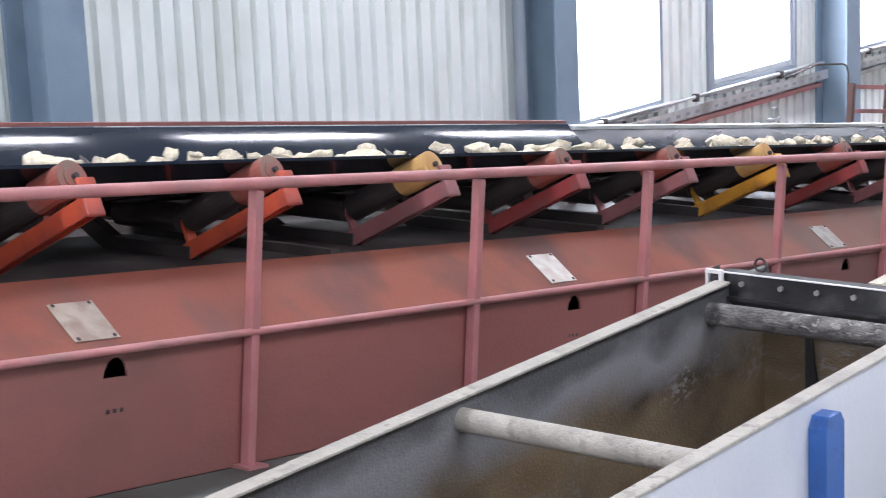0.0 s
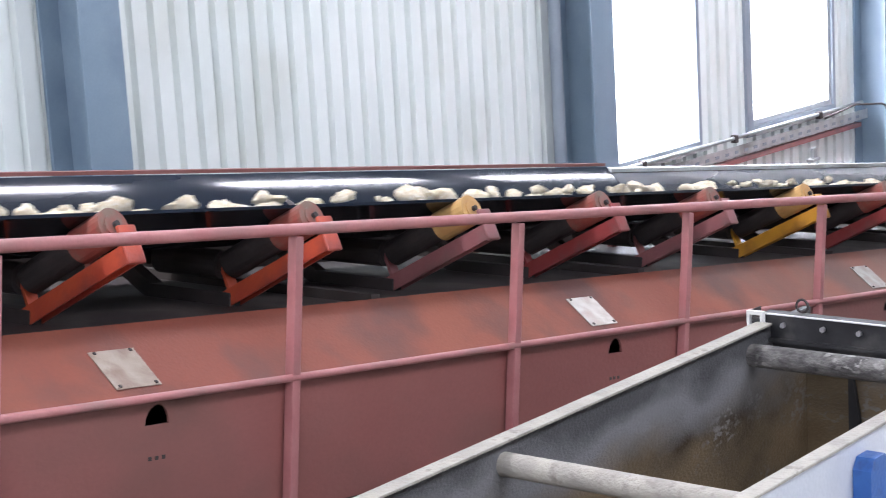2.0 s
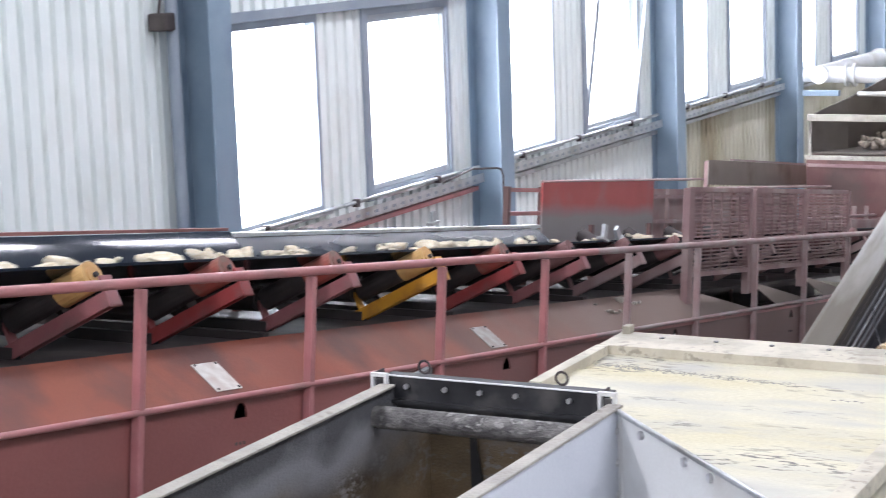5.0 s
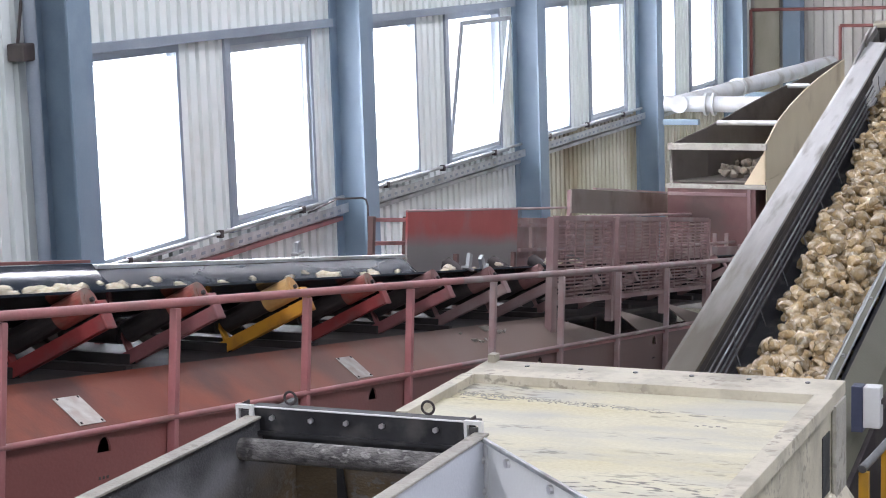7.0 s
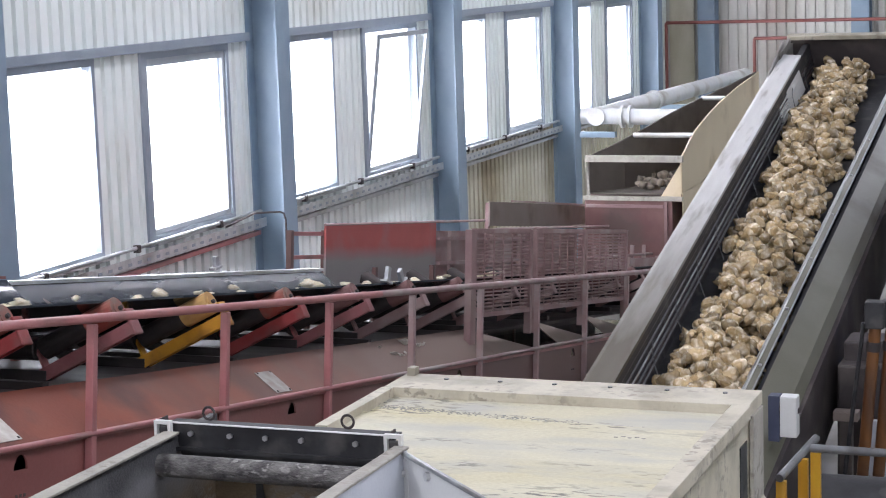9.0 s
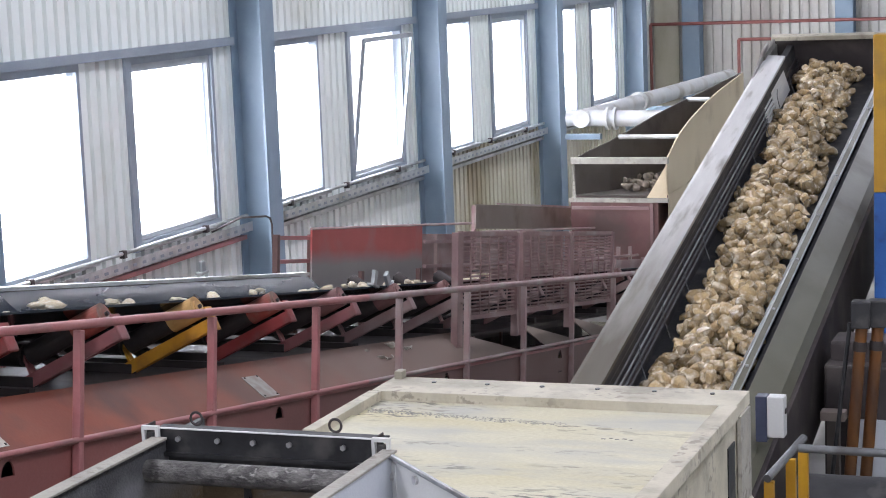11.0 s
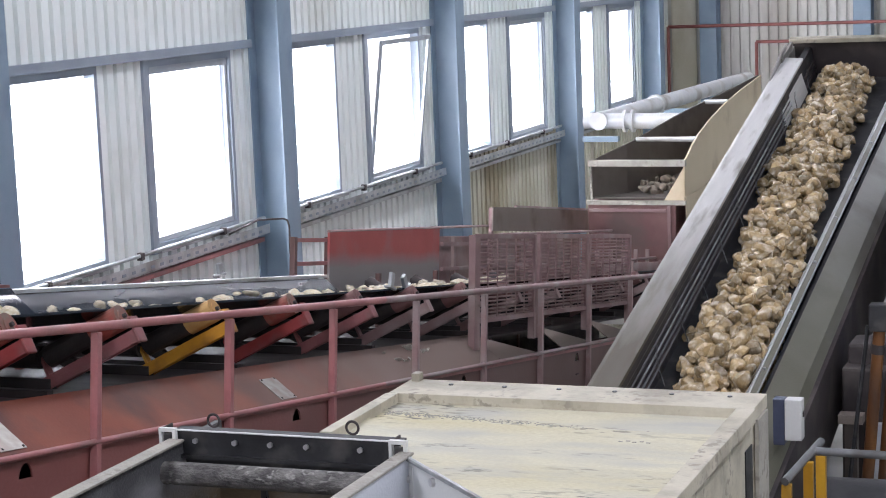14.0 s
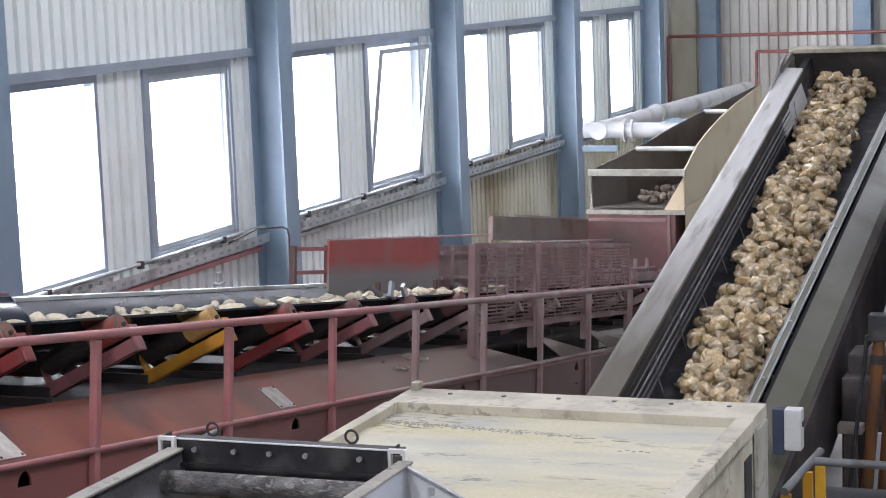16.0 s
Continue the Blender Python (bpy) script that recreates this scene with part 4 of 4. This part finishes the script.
# ---- the inclined root elevator ----
RISE = 11.9
ELEV = pose(-0.022, 11.585, -2.70, RISE, 0, 1.40)
E0, E1 = -2.6, 8.5
elev = thing("inclined_conveyor", ELEV, "grey steel inclined conveyor with deep side walls", "conveyor")
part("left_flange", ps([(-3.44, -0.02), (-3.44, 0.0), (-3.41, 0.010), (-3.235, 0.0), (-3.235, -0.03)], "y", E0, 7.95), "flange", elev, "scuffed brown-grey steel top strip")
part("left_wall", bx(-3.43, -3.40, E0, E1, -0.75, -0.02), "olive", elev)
for i, (x, z) in enumerate(((-3.27, -0.035), (-3.255, -0.08), (-3.24, -0.125), (-3.225, -0.17), (-3.215, -0.215), (-3.205, -0.26))):
    part("inner_step", bx(x - 0.03, x + 0.02, E0, E1, z - 0.03, z, bevel=0.006), "dark" if i % 2 else "black", elev)
    part("step_edge", rd((x + 0.02, E0, z), (x + 0.02, 6.5, z), 0.007, 6), "greyrail" if i % 3 else "galv", elev)
    # White edges paint the glare on the steps near the head.
    part("worn_edge", bx(x - 0.012, x + 0.024, 6.5, 7.6, z - 0.02, z + 0.003, bevel=0.004), "white", elev, "white step edge painted as glare")
# White plate continues the painted glare on the lining.
part("worn_plate", ps([(-3.245, -0.03), (-3.17, -0.30), (-3.19, -0.31), (-3.27, -0.04)], "y", 6.95, 7.75), "white", elev, "white lining plate painted as glare")
part("left_liner", ps([(-3.235, -0.03), (-3.195, -0.36), (-3.235, -0.36), (-3.295, -0.03)], "y", E0, E1), "black", elev)
part("bed", bx(-3.23, -2.36, E0, E1, -0.40, -0.36), "black", elev, "black ribbed belt")
part("right_liner", ps([(-2.425, -0.02), (-2.60, -0.36), (-2.56, -0.36), (-2.39, -0.02)], "y", E0, E1), "greyrail", elev)
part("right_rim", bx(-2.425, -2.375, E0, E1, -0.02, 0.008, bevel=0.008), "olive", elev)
part("rim_edge", rd((-2.42, E0, 0.008), (-2.42, E1, 0.008), 0.006, 8), "pipe", elev, "bright worn edge")
part("rim_edge", rd((-2.372, E0, 0.0), (-2.372, E1, 0.0), 0.007, 8), "galv", elev)
part("rim_gap", bx(-2.36, -2.335, E0, E1, -0.06, -0.03), "black", elev)
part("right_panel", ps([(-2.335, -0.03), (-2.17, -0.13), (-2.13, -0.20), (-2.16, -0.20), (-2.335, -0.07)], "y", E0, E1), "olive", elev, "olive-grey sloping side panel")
part("right_wall", bx(-2.13, -2.10, E0, E1, -0.80, -0.20), "dark", elev)
part("belly", bx(-3.36, -2.13, E0, E1, -0.80, -0.76), "dark", elev)
# Dark end plate stands in for the shade inside the head.
part("head_plate", bx(-3.42, -1.84, E1, E1 + 0.04, -0.8, 0.02), "dark", elev, "dark plate in place of the shaded head opening")
part("head_bar", bx(-3.45, -1.80, 8.43, 8.53, 0.025, 0.075, bevel=0.01), "cream_rim", elev, "pale cross bar over the head")
for x in (-3.42, -1.88):
    part("head_cheek", bx(x - 0.012, x + 0.012, 7.75, 8.42, -0.1, 0.05), "strip", elev)
part("gusset", ps([(7.1, 0.01), (8.1, 0.01), (8.1, 0.10), (7.9, 0.10)], "x", -3.44, -3.42), "strip", elev)
part("tail_plate", bx(-3.39, -2.10, E0 - 0.03, E0, -0.8, -0.1), "dark", elev)
FAN = pose(-2.4, -1.0, 0, 0, 0, -1.5) @ pose(2.4, 1.0, 0)
for child in elev.children:
    if child.name.split(".")[0] in ("right_liner", "right_rim", "rim_edge", "rim_gap", "right_panel", "right_wall"):
        child.matrix_local = FAN
bolt_z = mesh_of(rd((0, 0, 0), (0, 0, 0.012), 0.012, 6), "bolt", "steel")
for k in range(10):
    piece("bolt", bolt_z, elev, FAN @ pose(-2.395, -0.6 + 0.95 * k, 0.01))
for k in range(28):
    y = E0 + 0.3 + 0.385 * k
    arc = bmesh.new()
    p = [(-2.605, -0.34), (-2.545, -0.22), (-2.50, -0.14), (-2.46, -0.07)]
    for i in range(3):
        rod(arc, (p[i][0], y + 0.03 * i, p[i][1]), (p[i + 1][0], y + 0.03 * (i + 1), p[i + 1][1]), 0.008, 6)
    part("side_hoop", arc, "pipe", elev).matrix_local = FAN
    if k % 2 == 0:
        arc = bmesh.new()
        p = [(-3.12, -0.33), (-3.16, -0.24), (-3.185, -0.16), (-3.19, -0.10)]
        for i in range(3):
            rod(arc, (p[i][0], y + 0.05 * i, p[i][1]), (p[i + 1][0], y + 0.05 * (i + 1), p[i + 1][1]), 0.004, 6)
        part("side_hoop", arc, "greyrail", elev)
for y in (10.5, 14.5, 18.6):
    z = -2.70 + 0.2107 * (y - 11.49) - 0.86
    st = thing("elevator_stand", pose(-2.66, y, 0), "dark steel stand under the inclined conveyor", "support", "stands under the inclined conveyor")
    for x in (-0.6, 0.6):
        part("leg", bx(x - 0.07, x + 0.07, -0.07, 0.07, FLOOR_Z, z), "dark", st)
    part("beam", bx(-0.7, 0.7, -0.07, 0.07, z - 0.14, z - 0.002), "dark", st)

cb = thing("control_box", pose(-2.07, 11.0, -2.84), "white switch box with a dark side on a bracket", "box")
part("case", bx(-0.02, 0.08, -0.05, 0.05, 0.0, 0.245, bevel=0.008), "white", cb)
part("back", bx(-0.09, -0.022, -0.045, 0.05, -0.03, 0.245, bevel=0.006), "navy", cb)
part("button", bx(0.081, 0.087, -0.02, 0.02, 0.14, 0.17), "dark", cb)
part("bracket", bx(-0.06, 0.0, 0.05, 0.30, 0.05, 0.12), "dark", cb)

# railing and machinery beyond the cover
gr = thing("platform_railing", label="grey tube railing on yellow posts", category="railing")
part("rail", rd((-1.79, 9.36, -2.64), (-1.69, 9.86, -2.55), 0.022), "greyrail", gr, smooth=True)
part("rail", rd((-1.655, 9.5, -2.51), (-0.6, 9.5, -2.52), 0.022), "greyrail", gr, smooth=True)
for x, y in ((-1.785, 9.39), (-1.715, 9.62), (-1.63, 9.5), (-1.0, 9.5)):
    part("post", bx(x - 0.025, x + 0.025, y - 0.02, y + 0.02, -3.7, -2.66 if x < -1.75 else -2.60 if x < -1.7 else -2.53, bevel=0.004), "safety", gr)
plat = solo("platform", bx(-1.9, 2.5, 9.2, 16.2, -3.78, -3.7), "deck", "grey-green steel platform", "platform", kind="structure")
for x, y in ((-1.695, 12.0), (-1.60, 12.05)):
    cyl = thing("hydraulic_cylinder", pose(x, y, 0), "rusty orange leaning cylinder with a dark rod", "cylinder", "leaning cylinders")
    part("barrel", rd((-0.10, 0, -3.7), (0.01, 0, -2.36), 0.038, 20), "rust", cyl, smooth=True)
    part("gland", rd((-0.004, 0, -2.52), (0.001, 0, -2.46), 0.044, 20), "dark", cyl)
    part("rod", rd((-0.225, 0, -3.7), (-0.062, 0, -2.34), 0.014, 10), "black", cyl, smooth=True)
    part("cap", bx(-0.05, 0.07, -0.06, 0.06, -2.37, -2.20, bevel=0.01), "black", cyl)
solo("pale_guard", bx(-1.82, -1.60, 12.5, 12.53, -3.7, -3.09, bevel=0.004), "hopper_out", "pale grey sheet guard on the platform", "guard")
ledge = thing("pipe_ledge", pose(0, 0, 0), "brown steel ledge beside the inclined conveyor", "ledge")
part("shelf", bx(-2.00, -1.84, 12.3, 12.42, -3.06, -3.0, bevel=0.004), "brown", ledge)
part("support", bx(-1.96, -1.88, 12.32, 12.40, -3.7, -3.06), "liner", ledge)
solo("machine_cabinet", bx(-1.80, 0.6, 14.2, 16.0, -3.7, -1.3, bevel=0.02), "dark", "dark grimy machine cabinet", "cabinet")
solo("drive_housing", bx(-2.0, -0.4, 12.75, 13.1, -3.7, -2.62, bevel=0.02), "dark", "dark grimy drive housing on the platform", "machine")
pump = thing("pump", pose(-1.75, 10.6, -3.7), "dark pump with a pale side cover on the platform", "pump")
part("base", bx(-0.2, 0.6, -0.25, 0.25, 0.0, 0.35, bevel=0.01), "dark", pump)
part("body", rd((-0.1, 0, 0.55), (0.6, 0, 0.55), 0.2, 20), "black", pump, smooth=True)
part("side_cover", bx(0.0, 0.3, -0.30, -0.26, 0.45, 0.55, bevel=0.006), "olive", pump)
solo("machine_block", bx(-2.02, -0.9, 12.6, 13.2, -3.7, -2.75, bevel=0.02), "dark", "dark grimy machine block on the platform", "machine")
tall = thing("marked_post", pose(-1.66, 13.4, 0), "tall post, yellow above and blue below", "post")
part("lower", bx(-0.12, 0.12, -0.1, 0.1, -3.7, -1.68, bevel=0.01), "bluebox", tall)
part("upper", bx(-0.12, 0.12, -0.1, 0.1, -1.68, -0.6, bevel=0.01), "safety", tall)


# ---- what the belts carry ----
def stone_mesh(name, seed, size, material, rough=0.35, sub=2):
    rng = random.Random(seed)
    bm = bmesh.new()
    bmesh.ops.create_icosphere(bm, subdivisions=sub, radius=0.5)
    off = Vector((rng.uniform(-50, 50), rng.uniform(-50, 50), rng.uniform(-50, 50)))
    for v in bm.verts:
        d = 1 + rough * noise.noise(v.co * 2.2 + off) + 0.3 * rough * noise.noise(v.co * 5 + off)
        v.co = Vector((v.co.x * size[0], v.co.y * size[1], v.co.z * size[2])) * d
    return mesh_of(bm, name, material, True)


def root_mesh(name, seed, material):
    """A stubby beet root: a cut crown, a swollen lumpy middle, a broken tapering tip, and a sliced flank."""
    rng = random.Random(seed)
    bm = bmesh.new()
    L, R = rng.uniform(0.10, 0.17), rng.uniform(0.038, 0.052)
    tip = rng.uniform(0.12, 0.45)
    prof = [(-0.5, 0.5), (-0.43, 0.82), (-0.28, 1.02), (-0.1, 1.04), (0.1, 0.92), (0.26, 0.72), (0.4, 0.40 + 0.3 * tip), (0.5, tip)]
    off = Vector((rng.uniform(-50, 50), 3, 7))
    n, rings = 10, []
    bend = rng.uniform(-0.025, 0.025)
    cuts = [(Vector((rng.uniform(-1, 1), rng.uniform(-1, 1), rng.uniform(-0.9, 0.9))).normalized(), R * rng.uniform(0.5, 0.95)) for _ in range(3)]
    for u, r in prof:
        row = []
        for i in range(n):
            a = 2 * math.pi * i / n
            p = Vector((math.cos(a), math.sin(a), u * 2))
            q = R * r * (1 + 0.32 * noise.noise(p * 1.7 + off) + 0.12 * noise.noise(p * 4 + off))
            co = Vector((q * math.cos(a) + bend * u * u * 4, q * math.sin(a), u * L))
            for cut, depth in cuts:
                over = co.dot(cut) - depth
                if over > 0:
                    co -= cut * over
            row.append(bm.verts.new(co))
        rings.append(row)
    for a, b in zip(rings, rings[1:]):
        for i in range(n):
            bm.faces.new((a[i], a[(i + 1) % n], b[(i + 1) % n], b[i]))
    bm.faces.new(rings[0])
    bm.faces.new(rings[-1])
    me = mesh_of(bm, name, material, True)
    me.set_sharp_from_angle(angle=radians(38))
    return me


rng = random.Random(5)
LUMPS = [stone_mesh("lump", 10 + i, (rng.uniform(0.8, 1.1), rng.uniform(1.1, 1.7), rng.uniform(0.55, 0.85)), "lump", 0.55) for i in range(9)]
ROOTS = [root_mesh("root", 40 + i, "beet") for i in range(16)]

BELT_SPEED, BELT_FROM, BELT_TO, BELT_BACK = 1.85, 23.6, 0.6, 6.0
ROOT_SPEED, ROOT_FROM, ROOT_TO, ROOT_BACK = 1.555, -2.2, 8.3, 1.3


def cycle_rows(phase, run, speed, back, place):
    """Rows for a thing that rides a strand for run metres, tips over its end and comes back underneath. place(s, drop) is its pose."""
    top = run / speed
    total = top + back

    def at(t):
        q = (t + phase) % total
        if q <= top:
            return place(q * speed, 0.0)
        u = (q - top) / back
        if u < 0.15:
            return place(run, u / 0.15)
        if u > 0.85:
            return place(0.0, (1 - u) / 0.15)
        return place(run * (1 - (u - 0.15) / 0.7), 1.0)
    marks = {0.0, 16.0}
    c = -phase
    while c < 16 + total:
        for q in (0.0, 0.12, 0.3, top - 0.3, top - 0.12, top, top + 0.15 * back, top + 0.5 * back, top + 0.85 * back):
            if 0 < c + q < 16:
                marks.add(round((c + q) * FPS) / FPS)
        for i in range(1, 4):
            q = c + top * i / 4
            if 0 < q < 16:
                marks.add(round(q * FPS) / FPS)
        c += total
    rows, last = [], -1
    for t in sorted(marks):
        if round(t * FPS) > last:
            rows.append((t, at(t)))
            last = round(t * FPS)
    return rows


lump_rng = random.Random(77)
MOVING = []
run = BELT_FROM - BELT_TO
total = run / BELT_SPEED + BELT_BACK
PHASES, q = [], 0.0
while q < total:
    PHASES.append(q)
    gap = 0.031 if q < 10.6 else (0.075 if q < 12.6 else 0.15)
    q += lump_rng.uniform(0.4, 1.6) * gap * (1.0 if int(q / 0.55) % 3 else 2.0)
for i, phase in enumerate(PHASES):
    s = lump_rng.choice((0.045, 0.055, 0.065, 0.075, 0.09, 0.115) if 2.5 < phase < 9.5 else (0.05, 0.06, 0.075, 0.09, 0.11))
    ob = tagged(new("lump", LUMPS[lump_rng.randrange(len(LUMPS))]), "pale cream broken lump riding on the black belt", "lump", "lumps on the belt")
    ob.scale = (s, s, s)
    x = lump_rng.uniform(-1.25, -0.62)
    crest = 1 - ((x + 0.95) / 0.45) ** 2
    z = 0.004 + 0.035 * crest - 0.18 * s + lump_rng.uniform(-0.03, 0.02)
    turn = (lump_rng.uniform(-25, 25), lump_rng.uniform(-25, 25), lump_rng.uniform(0, 360))

    def place(d, drop, x=x, z=z, turn=turn):
        return CONV @ pose(x, BELT_FROM - d, z - 1.0 * drop, *turn)
    MOVING.append((ob, cycle_rows(phase, run, BELT_SPEED, BELT_BACK, place)))

root_rng = random.Random(12)
run_r = ROOT_TO - ROOT_FROM
total_r = run_r / ROOT_SPEED + ROOT_BACK
BATCHES = 24
pitch = total_r * ROOT_SPEED / BATCHES
for i in range(BATCHES):
    load = thing("root_load", label="heap of tan sugar beet roots carried up the conveyor", category="roots", group="loads of roots")
    width = root_rng.uniform(0.25, 0.33)
    shift = root_rng.uniform(-0.035, 0.035)
    for layer, (num, z) in enumerate(((34, 0.04), (32, 0.10), (22, 0.165))):
        for j in range(num):
            w = width * (1.0, 0.9, 0.62)[layer]
            m = pose(shift + root_rng.uniform(-w, w), (j + root_rng.uniform(0, 1)) / num * pitch - pitch / 2, z + root_rng.uniform(-0.02, 0.02),
                     90 + root_rng.uniform(-35, 35), root_rng.uniform(0, 360), root_rng.uniform(0, 360))
            k = root_rng.uniform(0.72, 1.2)
            piece("root", ROOTS[root_rng.randrange(len(ROOTS))], load, m @ Matrix.Diagonal((k, k, k, 1)))

    def place(d, drop):
        return ELEV @ pose(-2.715 - 0.015 * d, ROOT_FROM + d, -0.355 - 0.32 * drop)
    MOVING.append((load, cycle_rows(total_r * i / BATCHES + total_r, run_r, ROOT_SPEED, ROOT_BACK, place)))

# roots lying in the chute
OLD = [root_mesh("root", 80 + i, "old_root") for i in range(5)]
heap = random.Random(3)
for i in range(34):
    tagged(piece("root", OLD[heap.randrange(len(OLD))], None), "dusty beet root lying in the chute", "root", "roots in the chute").matrix_world = pose(
        -6.18 + heap.uniform(-0.1, 0.45), 23.35 + heap.uniform(-0.2, 0.75), -2.93 + heap.uniform(0, 0.11), heap.uniform(50, 130), heap.uniform(0, 360), heap.uniform(0, 360))


waste = random.Random(8)
SCRAPS = [stone_mesh("scrap", 70 + i, (0.9, 1.5, 0.5), "rim", 0.6) for i in range(3)]
for i in range(9):
    v = waste.uniform(13.1, 14.2)
    x = waste.uniform(-0.30, -0.18)
    s = waste.uniform(0.03, 0.075)
    z = -0.595 + 0.726 * (-0.02 - x) + 0.25 * s
    tagged(piece("scrap", SCRAPS[waste.randrange(3)], None), "grey scrap fallen onto the dusty apron", "scrap", "scraps on the apron").matrix_world = CONV @ pose(
        x, v, z, waste.uniform(-20, 20), 36, waste.uniform(0, 360)) @ Matrix.Diagonal((s, s, s, 1))


def motions():
    for ob, rows in MOVING:
        walk(ob, rows)


motions()
